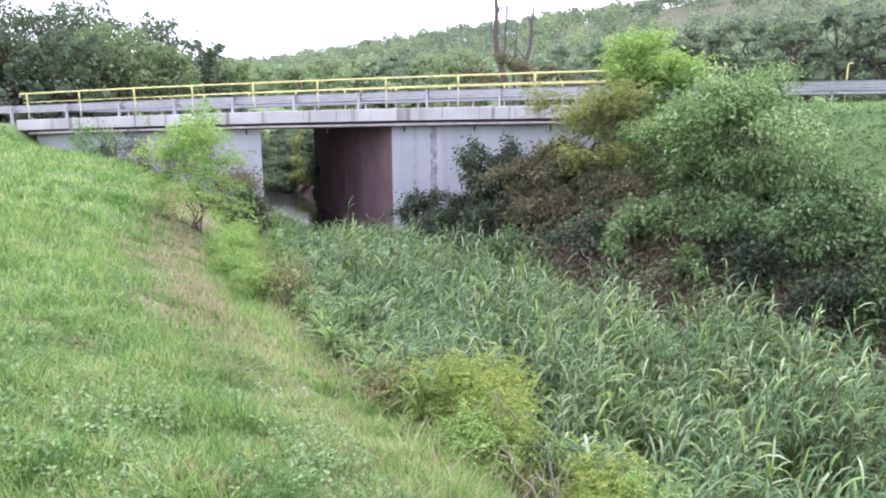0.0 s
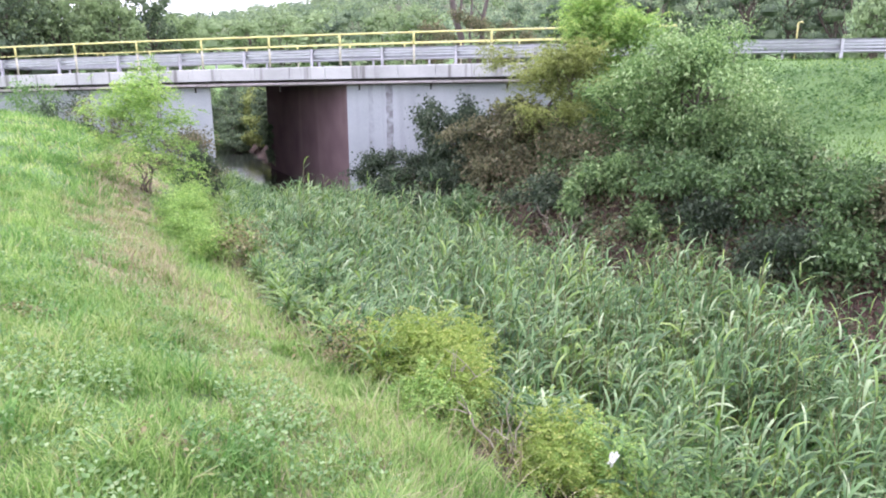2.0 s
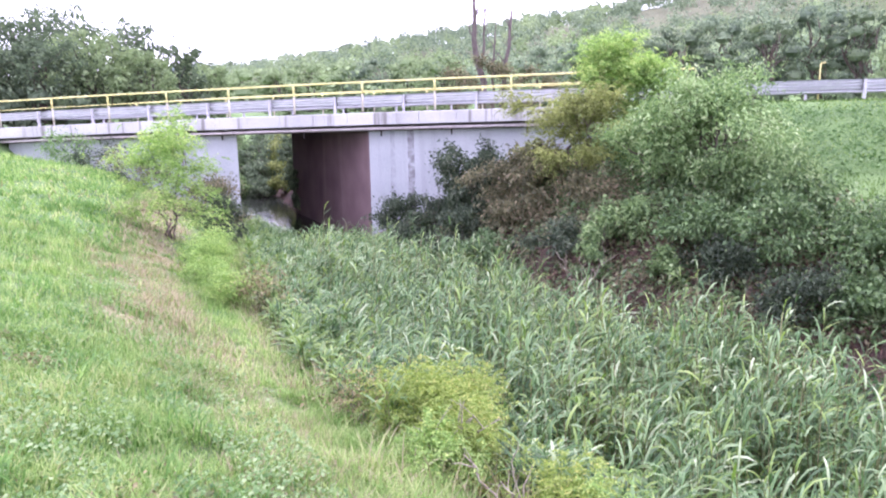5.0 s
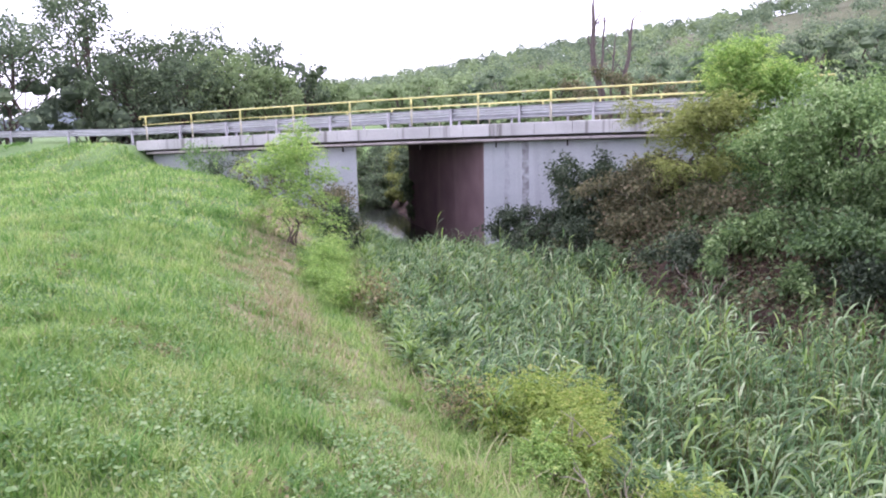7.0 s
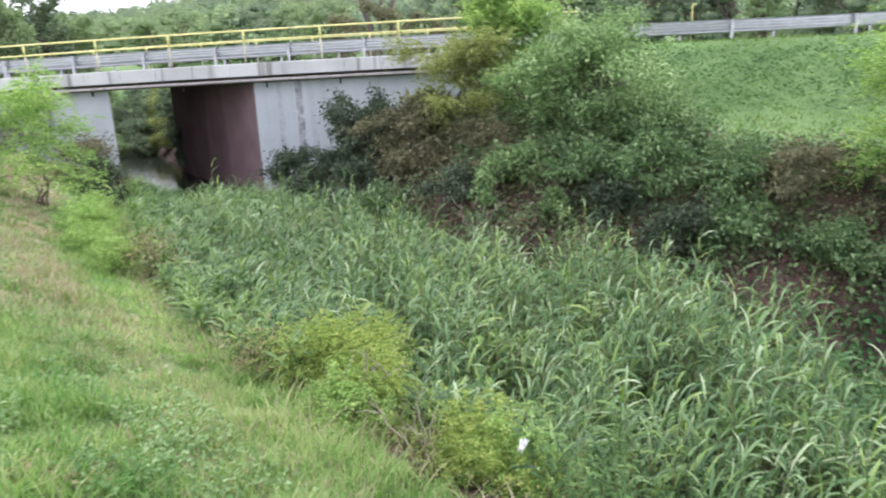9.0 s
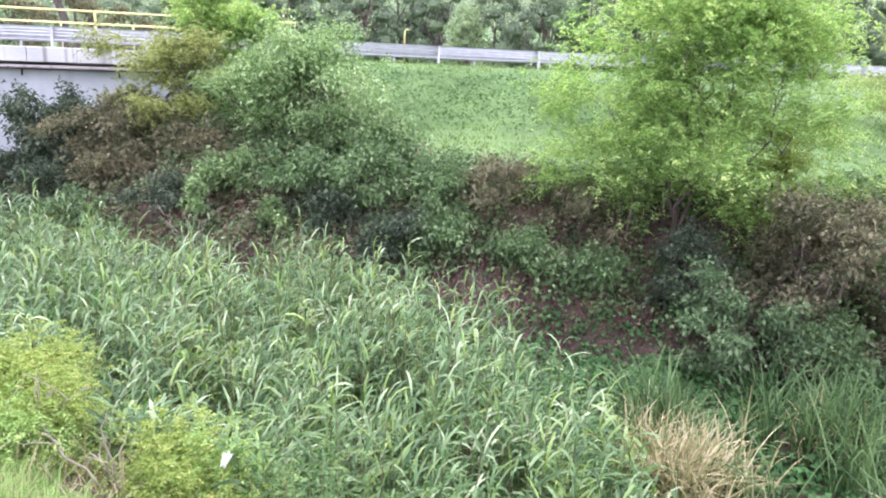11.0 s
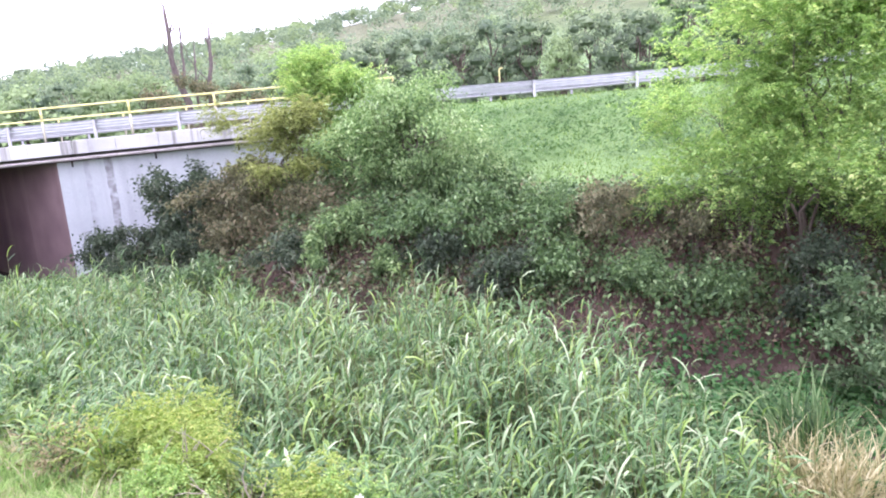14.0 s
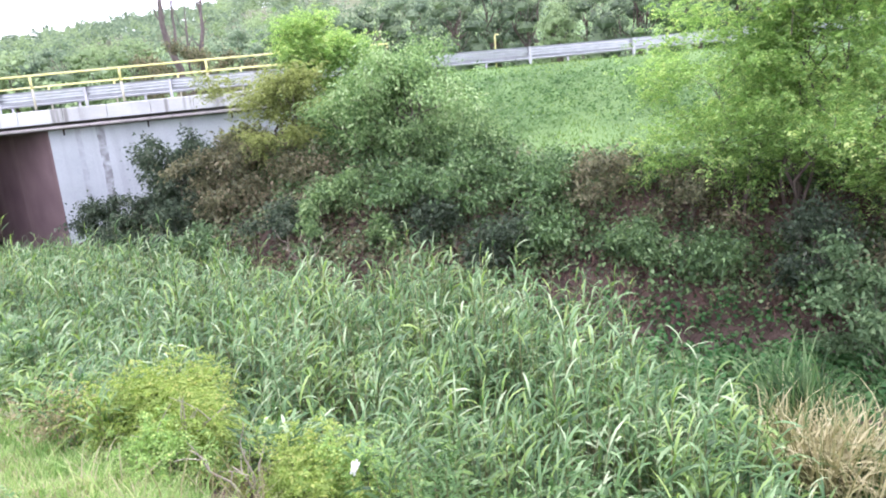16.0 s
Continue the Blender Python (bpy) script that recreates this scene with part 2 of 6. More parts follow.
def metal_material(name, a, b, metallic, rough, rust=None, rust_at=0.66):
    m, n, l, p = nodes_of(name)
    nz = noise_of(n, l, 5.0, 5.0)
    r = ramp_of(n, [(0.35, a), (0.65, b)])
    l.new(nz.outputs["Fac"], r.inputs[0])
    out = r.outputs[0]
    if rust:
        n2 = noise_of(n, l, 11.0, 6.0)
        rr = ramp_of(n, [(rust_at, (0, 0, 0)), (rust_at + 0.06, (1, 1, 1))])
        l.new(n2.outputs["Fac"], rr.inputs[0])
        out = mix_of(n, l, rr.outputs[0], out, rust)
    l.new(out, p.inputs["Base Color"])
    p.inputs["Metallic"].default_value, p.inputs["Roughness"].default_value = metallic, rough
    return m


M_ZINC = metal_material("galvanised_steel", (0.42, 0.44, 0.445), (0.48, 0.50, 0.505), 0.9, 0.3)
M_ZINCPOST = metal_material("dull_galvanised_post", (0.36, 0.365, 0.38), (0.47, 0.475, 0.49), 0.2, 0.55)
M_YPAINT = metal_material("yellow_paint", (0.56, 0.53, 0.17), (0.68, 0.64, 0.25), 0.0, 0.5, (0.45, 0.42, 0.28), 0.6)
M_GPAINT = metal_material("faded_grey_paint", (0.38, 0.37, 0.27), (0.50, 0.48, 0.36), 0.0, 0.6, (0.30, 0.25, 0.17), 0.62)
M_PIPE = metal_material("pipe_coat", (0.40, 0.36, 0.36), (0.52, 0.47, 0.46), 0.1, 0.55, (0.16, 0.10, 0.08), 0.64)
M_IRON = metal_material("dark_iron", (0.03, 0.028, 0.028), (0.06, 0.05, 0.05), 0.5, 0.7, (0.10, 0.055, 0.035), 0.6)


def ground_material():
    """Soil and turf; the dry and the bare stretches are laid down in the mesh as two masks."""
    m, n, l, p = nodes_of("turf_and_soil")
    big = noise_of(n, l, 0.35, 5.0)
    turf = ramp_of(n, [(0.3, (0.065, 0.13, 0.038)), (0.55, (0.105, 0.19, 0.055)), (0.75, (0.155, 0.25, 0.08))])
    l.new(big.outputs["Fac"], turf.inputs[0])
    mid = noise_of(n, l, 3.0, 5.0)
    straw = ramp_of(n, [(0.3, (0.17, 0.14, 0.075)), (0.7, (0.30, 0.25, 0.14))])
    l.new(mid.outputs["Fac"], straw.inputs[0])
    soil = ramp_of(n, [(0.3, (0.045, 0.029, 0.022)), (0.7, (0.13, 0.085, 0.067))])
    l.new(mid.outputs["Fac"], soil.inputs[0])
    dry, bare = n.new("ShaderNodeAttribute"), n.new("ShaderNodeAttribute")
    dry.attribute_name, bare.attribute_name = "dry", "bare"
    c = mix_of(n, l, dry.outputs["Fac"], turf.outputs[0], straw.outputs[0])
    c = mix_of(n, l, bare.outputs["Fac"], c, soil.outputs[0])
    l.new(c, p.inputs["Base Color"])
    p.inputs["Roughness"].default_value = 0.95
    fine = noise_of(n, l, 22.0, 6.0)
    bump_of(n, l, p, fine.outputs["Fac"], 0.8, 0.06)
    return m


M_GROUND = ground_material()


def water_material():
    m, n, l, p = nodes_of("still_water")
    nz = noise_of(n, l, 5.0, 3.0)
    p.inputs["Base Color"].default_value = (0.03, 0.035, 0.028, 1)
    p.inputs["Roughness"].default_value = 0.04
    p.inputs["IOR"].default_value = 1.45
    p.inputs["Specular IOR Level"].default_value = 1.0
    bump_of(n, l, p, nz.outputs["Fac"], 0.35, 0.03)
    return m


M_WATER = water_material()


def plain_material(name, a, b, rough=0.7, scale=6.0):
    m, n, l, p = nodes_of(name)
    nz = noise_of(n, l, scale, 4.0)
    r = ramp_of(n, [(0.35, a), (0.65, b)])
    l.new(nz.outputs["Fac"], r.inputs[0])
    l.new(r.outputs[0], p.inputs["Base Color"])
    p.inputs["Roughness"].default_value = rough
    return m


M_PLASTIC = plain_material("white_plastic_film", (0.5, 0.5, 0.48), (0.74, 0.74, 0.72), 0.45)
# distant woods: the blue of the air is mixed into their base colour
M_FARHILL = plain_material("haze_blue_wooded_ridge", (0.055, 0.085, 0.10), (0.085, 0.12, 0.13), 0.95, 0.03)

# ---- mesh helpers ----
rng = np.random.default_rng(7)


class Build:
    """Gathers points, quads and triangles and turns them into one mesh."""

    def __init__(self):
        self.v, self.q, self.t, self.n = [], [], [], 0

    def add(self, verts, quads=None, tris=None):
        verts = np.asarray(verts, float).reshape(-1, 3)
        if quads is not None and len(quads):
            self.q.append(np.asarray(quads, int).reshape(-1, 4) + self.n)
        if tris is not None and len(tris):
            self.t.append(np.asarray(tris, int).reshape(-1, 3) + self.n)
        self.v.append(verts)
        self.n += len(verts)

    def mesh(self, name, material, smooth=False):
        v = np.concatenate(self.v) if self.v else np.zeros((0, 3))
        q = np.concatenate(self.q) if self.q else np.zeros((0, 4), int)
        t = np.concatenate(self.t) if self.t else np.zeros((0, 3), int)
        me = bpy.data.meshes.new(name)
        me.vertices.add(len(v))
        me.vertices.foreach_set("co", v.ravel())
        loops = np.concatenate([q.ravel(), t.ravel()])
        me.loops.add(len(loops))
        me.loops.foreach_set("vertex_index", loops)
        me.polygons.add(len(q) + len(t))
        start = np.concatenate([np.arange(len(q)) * 4, len(q) * 4 + np.arange(len(t)) * 3])
        me.polygons.foreach_set("loop_start", start)
        if len(q) + len(t) < 20000:
            me.polygons.foreach_set("use_smooth", np.full(len(q) + len(t), bool(smooth)))
        me.update(calc_edges=True)
        me.materials.append(material)
        return me


def part(name, build, material, parent=None, label="", smooth=False):
    ob = new(name, build.mesh(name, material, smooth) if isinstance(build, Build) else build)
    if parent is not None:
        ob.parent = parent
    if label:
        tagged(ob, label)
    return ob


def thing(name, place, label, category, group="", kind=""):
    ob = new(name)
    ob.empty_display_size = 0.2
    ob.location = place
    return tagged(ob, label, category, group, kind)


def tube(b, pts, radii, sides=6, cap=True):
    """A tapered tube along a line of points."""
    pts = np.asarray(pts, float)
    k = len(pts)
    tan = np.gradient(pts, axis=0)
    tan /= np.linalg.norm(tan, axis=1)[:, None] + 1e-9
    ref = np.array([0.0, 0.0, 1.0]) if abs(tan[0, 2]) < 0.8 else np.array([1.0, 0.0, 0.0])
    u = np.cross(tan, ref)
    u /= np.linalg.norm(u, axis=1)[:, None] + 1e-9
    w = np.cross(tan, u)
    a = np.arange(sides) * 2 * math.pi / sides
    ring = pts[:, None] + np.asarray(radii, float).reshape(-1, 1, 1) * (np.cos(a)[None, :, None] * u[:, None] + np.sin(a)[None, :, None] * w[:, None])
    idx = np.arange(k * sides).reshape(k, sides)
    quads = np.stack([idx[:-1], np.roll(idx[:-1], -1, 1), np.roll(idx[1:], -1, 1), idx[1:]], -1).reshape(-1, 4)
    tris = []
    verts = ring.reshape(-1, 3)
    if cap:
        verts = np.concatenate([verts, pts[:1], pts[-1:]])
        for j in range(sides):
            tris.append((idx[0, (j + 1) % sides], idx[0, j], k * sides))
            tris.append((idx[-1, j], idx[-1, (j + 1) % sides], k * sides + 1))
    b.add(verts, quads, tris)


def scatter(n, x0, x1, y0, y1, seed):
    r = np.random.default_rng(seed)
    return r.uniform(x0, x1, n), r.uniform(y0, y1, n), r


def unit(v):
    return v / (np.linalg.norm(v, axis=-1, keepdims=True) + 1e-9)


def leaves(b, base, along, size, width=0.5, droop=0.25, rnd=None, facing=None):
    """Pointed leaves as folded rhombs: base points, directions, lengths."""
    rnd = rnd or rng
    k = len(base)
    along = unit(along)
    side = unit(np.cross(along, unit(rnd.normal(0, 1, (k, 3)) * 0.7 + np.array([0, 0, 1.2])) if facing is None else facing))
    size = np.broadcast_to(np.asarray(size, float), (k,))[:, None]
    tip = base + along * size + np.array([0, 0, -1.0]) * size * droop
    mid = base + along * size * 0.45
    lift = np.array([0, 0, 0.07]) * size
    v = np.stack([base, mid + side * size * width * 0.5 + lift, tip, mid - side * size * width * 0.5 + lift], 1)
    b.add(v.reshape(-1, 3), np.arange(k * 4).reshape(k, 4))


def sprays(b, base, along, length, pairs, leaflet, rnd=None):
    """Feathered leaves: a stem with pairs of small leaflets."""
    rnd = rnd or rng
    k = len(base)
    along = unit(along)
    side = unit(np.cross(along, np.array([0, 0, 1.0]) + rnd.normal(0, 0.35, (k, 3))))
    length = np.broadcast_to(np.asarray(length, float), (k,))
    pb, pd, ps = [], [], []
    for j in range(pairs):
        f = (j + 1) / pairs
        p = base + along * (length * f)[:, None] - np.array([0, 0, 1.0]) * (length * 0.35 * f * f)[:, None]
        for sg in (-1, 1):
            pb.append(p)
            pd.append(side * sg + along * 0.45 + rnd.normal(0, 0.2, (k, 3)))
            ps.append(leaflet * rnd.uniform(0.75, 1.2, k) * (1.1 - 0.4 * f))
    leaves(b, np.concatenate(pb), np.concatenate(pd), np.concatenate(ps), 0.5, 0.15, rnd)


def blades(b, base, height, width, lean, segs=2, rnd=None, heading=None, bend=0.35):
    """Grass or reed blades that bend over: base points, heights, widths, how far they lean."""
    rnd = rnd or rng
    k = len(base)
    az = rnd.uniform(0, 2 * math.pi, k) if heading is None else heading
    d = np.stack([np.cos(az), np.sin(az), np.zeros(k)], 1)
    tw = az + math.pi / 2 + rnd.normal(0, 0.5, k)
    s = np.stack([np.cos(tw), np.sin(tw), np.zeros(k)], 1)
    height, width, lean = (np.broadcast_to(np.asarray(a, float), (k,)) for a in (height, width, lean))
    rows = []
    for j in range(segs + 1):
        f = j / segs
        c = base + d * (lean * f ** 1.8)[:, None] + np.array([0, 0, 1.0]) * (height * (f - bend * f * f * np.minimum(lean / height, 1.4)))[:, None]
        if j == segs:
            rows.append(c[:, None])
        else:
            ww = (width * (1 - 0.55 * f))[:, None]
            rows.append(np.stack([c - s * ww / 2, c + s * ww / 2], 1))
    v = np.concatenate(rows, 1)
    m = 2 * segs + 1
    o = np.arange(k)[:, None] * m
    quads = np.concatenate([o + np.array([2 * j, 2 * j + 1, 2 * j + 3, 2 * j + 2]) for j in range(segs - 1)]) if segs > 1 else None
    b.add(v.reshape(-1, 3), quads, o + np.array([2 * segs - 2, 2 * segs - 1, 2 * segs]))


def straps(b, base, head, length, width, rise, fall, rnd, segs=5):
    """Strap leaves that leave the stalk at one angle and arch over to another, widest a third of the way out."""
    k = len(base)
    length, width, rise, fall = (np.broadcast_to(np.asarray(a, float), (k,)) for a in (length, width, rise, fall))
    d = np.stack([np.cos(head), np.sin(head), np.zeros(k)], 1)
    tw = head + math.pi / 2 + rnd.normal(0, 0.25, k)
    s = np.stack([np.cos(tw), np.sin(tw), rnd.normal(0, 0.3, k)], 1)
    rows, c = [], np.array(base, float)
    for j in range(segs + 1):
        f = j / segs
        if j == segs:
            rows.append(c[:, None])
        else:
            ww = (width * (0.45, 0.95, 1.0, 0.8, 0.5, 0.3)[min(j, 5)])[:, None]
            rows.append(np.stack([c - s * ww / 2, c + s * ww / 2], 1))
        e = rise + (fall - rise) * f ** 1.2
        c = c + (d * np.cos(e)[:, None] + np.array([0, 0, 1.0]) * np.sin(e)[:, None]) * (length / segs)[:, None]
    v = np.concatenate(rows, 1)
    m = 2 * segs + 1
    o = np.arange(k)[:, None] * m
    quads = np.concatenate([o + np.array([2 * j, 2 * j + 1, 2 * j + 3, 2 * j + 2]) for j in range(segs - 1)])
    b.add(v.reshape(-1, 3), quads, o + np.array([2 * segs - 2, 2 * segs - 1, 2 * segs]))


# ---- the plan: road and bridge line, stream, banks, hill ----
BX, BY, BYAW = -4.302, 24.553, -0.27435
AX, AY = math.cos(BYAW), math.sin(BYAW)
NX, NY = -AY, AX
SKEW = radians(26)
WX, WY = -math.sin(SKEW), math.cos(SKEW)
ROAD_W = 8.0
S_LEFT, S_RIGHT = -2.5, 2.56
RAIL_A, RAIL_B = -12.8, 12.95


def along_of(x, y):
    return (x - BX) * AX + (y - BY) * AY


def off_of(x, y):
    return (x - BX) * NX + (y - BY) * NY


def at_bridge(s, o, z):
    return (BX + s * AX + o * NX, BY + s * AY + o * NY, z)


def kerb_z(s):
    c = np.clip(s, -14, 20)
    z = 1.54 + 0.0221 * c - 0.00044 * c * c
    return z + np.where(s > 20, (s - 20) * 0.018, 0)


def skew_s(o):
    """How far the stream's own direction has moved along the road at an offset from its edge."""
    return o * (WX * AX + WY * AY) / (WX * NX + WY * NY)


NEAR = np.array([(-23.0, 58.0), (-12.5, 34.0), (-6.4, 24.8), (-3.3, 13.5), (-1.25, 8.2), (0.5, 4.7), (2.6, 1.6), (7.0, -2.5), (20.0, -12.0), (60.0, -40.0)])
NEAR_Z = np.array([-3.4, -3.4, -2.2, -2.1, -1.75, -1.35, -1.35, -1.5, -1.8, -1.8])
FAR = np.array([(-14.5, 58.0), (-6.0, 33.6), (-1.9, 23.6), (0.6, 17.2), (3.0, 12.9), (5.2, 10.4), (7.7, 8.6), (11.6, 5.8), (18.0, 1.0), (32.0, -9.0), (70.0, -36.0)])


def side_of(line, x, y, carry=None):
    """Signed distance to a line of points (positive to the left of its run) and a value carried along it."""
    best = np.full(x.shape, 1e9)
    sign = np.zeros(x.shape)
    val = np.zeros(x.shape)
    for k in range(len(line) - 1):
        (x0, y0), (x1, y1) = line[k], line[k + 1]
        dx, dy = x1 - x0, y1 - y0
        f = np.clip(((x - x0) * dx + (y - y0) * dy) / (dx * dx + dy * dy), 0, 1)
        d = np.hypot(x - x0 - f * dx, y - y0 - f * dy)
        c = dx * (y - y0) - dy * (x - x0)
        hit = d < best
        best = np.where(hit, d, best)
        sign = np.where(hit, np.sign(c), sign)
        if carry is not None:
            val = np.where(hit, carry[k] + f * (carry[k + 1] - carry[k]), val)
    return best * sign, val


def smin(a, b, k):
    h = np.clip(0.5 + 0.5 * (b - a) / k, 0, 1)
    return b + (a - b) * h - k * h * (1 - h)


def smax(a, b, k):
    return -smin(-a, -b, k)


def step(a, b, x):
    f = np.clip((x - a) / (b - a), 0, 1)
    return f * f * (3 - 2 * f)


def waves(x, y, size, amp, seed):
    r = np.random.default_rng(seed)
    z = np.zeros(np.shape(x))
    for k in range(5):
        a, f, p = r.uniform(0, 6.28), r.uniform(0.6, 1.7) / size, r.uniform(0, 6.28)
        z = z + np.sin((x * math.cos(a) + y * math.sin(a)) * f * 6.28 + p)
    return z * amp / 2.2


def hill_rise(x, y):
    r = np.hypot(x, y)
    az = np.degrees(np.arctan2(x, np.maximum(y, -r * 0.999)))
    el = np.interp(az, [-60, -32, -18, -9, 0, 9, 18, 24, 31, 45, 80, 110, 150], [0, 0.4, 2.5, 3.6, 4.9, 5.9, 7.4, 8.5, 9.6, 10.4, 10.7, 8, 0])
    ridge = 285 * np.tan(np.radians(el)) * step(60, 285, r) * (1 - 0.75 * step(300, 900, r))
    return ridge * (1 + 0.05 * np.sin(x * 0.031 + 1) + 0.04 * np.sin(x * 0.013 + y * 0.02))


def height(x, y):
    """The ground at a place of the plan."""
    x, y = np.asarray(x, float), np.asarray(y, float)
    s, o = along_of(x, y), off_of(x, y)
    dn, zt = side_of(NEAR, x, y, NEAR_Z)
    df, _ = side_of(FAR, x, y)
    dn, df = -dn, df
    zr = kerb_z(s) - 0.42 + 0.38 * step(12.0, 13.2, np.abs(s))
    beyond = np.maximum(np.maximum(-o - 0.9, o - ROAD_W - 0.9), 0)
    emb = zr - 0.27 * beyond
    field = 0.0 + 0.012 * np.maximum(dn - 2.5, 0) + waves(x, y, 9.0, 0.05, 3)
    near_wall = np.clip(1 - (-o - 0.3) / 5.0, 0, 1) * (o < 4)
    left = smin(smax(np.minimum(field, 0.6), emb, 0.5), zt + 0.47 * dn + 1.3 * step(-11.5, -14.0, s), 0.9)
    flat = -0.55 + 0.03 * (df - 2.7)
    bank = smin(-2.85 + (0.86 - 0.3 * near_wall) * df, smax(np.minimum(flat, 0.6), emb, 0.5), 0.45)
    bed = np.minimum(np.where(dn > -1.5, zt + 0.5 * np.minimum(dn, 0), -9), 9)
    bed = np.maximum(bed, -3.15)
    z = np.where(dn > 0, left, np.where(df > 0, bank, bed))
    # under the deck and the road
    sk = s - skew_s(o)
    in_road = (o > 0.72) & (o < ROAD_W - 0.4)
    gap = (sk > S_LEFT - 0.8) & (sk < S_RIGHT + 0.8)
    z = np.where(in_road & gap, -3.3, z)
    z = np.where(in_road & ~gap, kerb_z(s) - 0.5, z)
    z = np.where(beyond > 0, z + waves(x, y, 1.7, 0.035, 5) + waves(x, y, 0.6, 0.012, 6), z)
    return z + hill_rise(x, y) * step(8, 40, o)


def stretched(limit, fine, step_size, growth):
    a = [0.0]
    d = step_size
    while a[-1] < limit:
        if a[-1] > fine:
            d *= growth
        a.append(a[-1] + d)
    a = np.array(a)
    return np.concatenate([-a[:0:-1], a])


def dry_strip(x, y, dn):
    """How dry the turf is along the trodden line over the bank."""
    mid = np.interp(y, [2, 5, 8, 12, 18], [1.0, 1.1, 1.5, 2.0, 2.3])
    off = np.abs(dn - mid + waves(x, y, 2.5, 0.22, 8))
    return (1 - step(0.35, 1.0, off)) * step(-6, 2, y)


def make_ground():
    gx = stretched(2500, 22, 0.33, 1.13) + 2
    gy = stretched(2500, 20, 0.33, 1.13) + 14
    X, Y = np.meshgrid(gx, gy)
    Z = height(X, Y)
    far = np.hypot(X, Y)
    h, w = X.shape
    idx = np.arange(h * w).reshape(h, w)
    b = Build()
    b.add(np.stack([X, Y, Z], -1), np.stack([idx[:-1, :-1], idx[:-1, 1:], idx[1:, 1:], idx[1:, :-1]], -1))
    me = b.mesh("ground", M_GROUND, True)
    dn, _ = side_of(NEAR, X, Y)
    df, _ = side_of(FAR, X, Y)
    dn = -dn
    o = off_of(X, Y)
    dry = dry_strip(X, Y, dn) * (o < -0.5) * np.interp(Y, [3, 8], [0.3, 0.85])
    bare = ((dn < 0.3) & (df < np.where(o > ROAD_W, 0.6, 2.7)) & (o < ROAD_W + 12)) * 1.0
    bare = np.maximum(bare, step(100, 200, far) * 0.6)
    for name, val in (("dry", dry), ("bare", bare)):
        me.attributes.new(name, 'FLOAT', 'POINT').data.foreach_set("value", val.ravel().astype(np.float32))
    return tagged(part("ground", me, M_GROUND), "grassy stream banks, road embankment and wooded hillside", "ground", kind="structure")


make_ground()


def ribbon(profile, s_list, shift=0.0):
    """A prism along the road: profile of (offset, height over the kerb) closed, run through the stations."""
    b = Build()
    s_arr = np.asarray(s_list, float)
    m = len(profile)
    v = []
    for s in s_arr:
        for o, dz in profile:
            v.append(at_bridge(s + shift, o, float(kerb_z(np.float64(s))) + dz))
    idx = np.arange(len(s_arr) * m).reshape(-1, m)
    quads = np.stack([idx[:-1], idx[1:], np.roll(idx[1:], -1, 1), np.roll(idx[:-1], -1, 1)], -1).reshape(-1, 4)
    b.add(v, quads)
    if m == 4:
        b.q.append(np.array([idx[0], idx[-1][::-1]]) + b.n - len(v))
    return b


def make_water():
    b = Build()
    pts = []
    for t in np.linspace(-6, 60, 34):
        c = np.array(at_bridge(0.2, 0, -3.02)) + np.array([WX, WY, 0]) * t
        pts += [c - np.array([AX, AY, 0]) * 6, c + np.array([AX, AY, 0]) * 6]
    idx = np.arange(68).reshape(34, 2)
    b.add(pts, np.stack([idx[:-1, 0], idx[:-1, 1], idx[1:, 1], idx[1:, 0]], -1))
    tagged(part("water", b, M_WATER), "still shallow stream water that mirrors the sky", "water", kind="structure")


make_water()


def make_road():
    s = np.concatenate([np.linspace(-120, -14, 22), np.linspace(-12, 14, 14), np.linspace(18, 160, 30)])
    b = ribbon([(0.55, -0.2), (ROAD_W - 0.55, -0.2), (ROAD_W - 0.55, -0.34), (0.55, -0.34)], s)
    tagged(part("road", b, M_ASPHALT), "narrow grey asphalt road over the bridge", "road", kind="structure")


make_road()


# ---- bridge ----
def box_between(b, c, thick=None):
    """A box from its eight corners: four below, four above, in the same turn."""
    b.add(c, [(3, 2, 1, 0), (4, 5, 6, 7), (0, 1, 5, 4), (1, 2, 6, 5), (2, 3, 7, 6), (3, 0, 4, 7)])


def wall_piece(s0, s1, o0, o1, z0, top, skewed=False, lean=0.0):
    """A wall from s0 to s1 along the road; top follows the deck."""
    b = Build()
    n = max(2, int(abs(s1 - s0) / 1.0) + 1)
    ss = np.linspace(s0, s1, n)
    v = []
    for s in ss:
        zt = float(kerb_z(np.float64(s))) + top
        for o, z, d in ((o0, z0, lean), (o1, z0, lean), (o1, zt, 0), (o0, zt, 0)):
            cut = skew_s(o - o0) - 0.012 * (o > o0) if skewed and s == ss[-1] else 0.0
            v.append(at_bridge(s + cut, o - d, z))
    idx = np.arange(n * 4).reshape(n, 4)
    quads = np.stack([idx[:-1], idx[1:], np.roll(idx[1:], -1, 1), np.roll(idx[:-1], -1, 1)], -1).reshape(-1, 4)
    b.add(v, quads)
    b.q.append(np.array([idx[0], idx[-1][::-1]]))
    return b


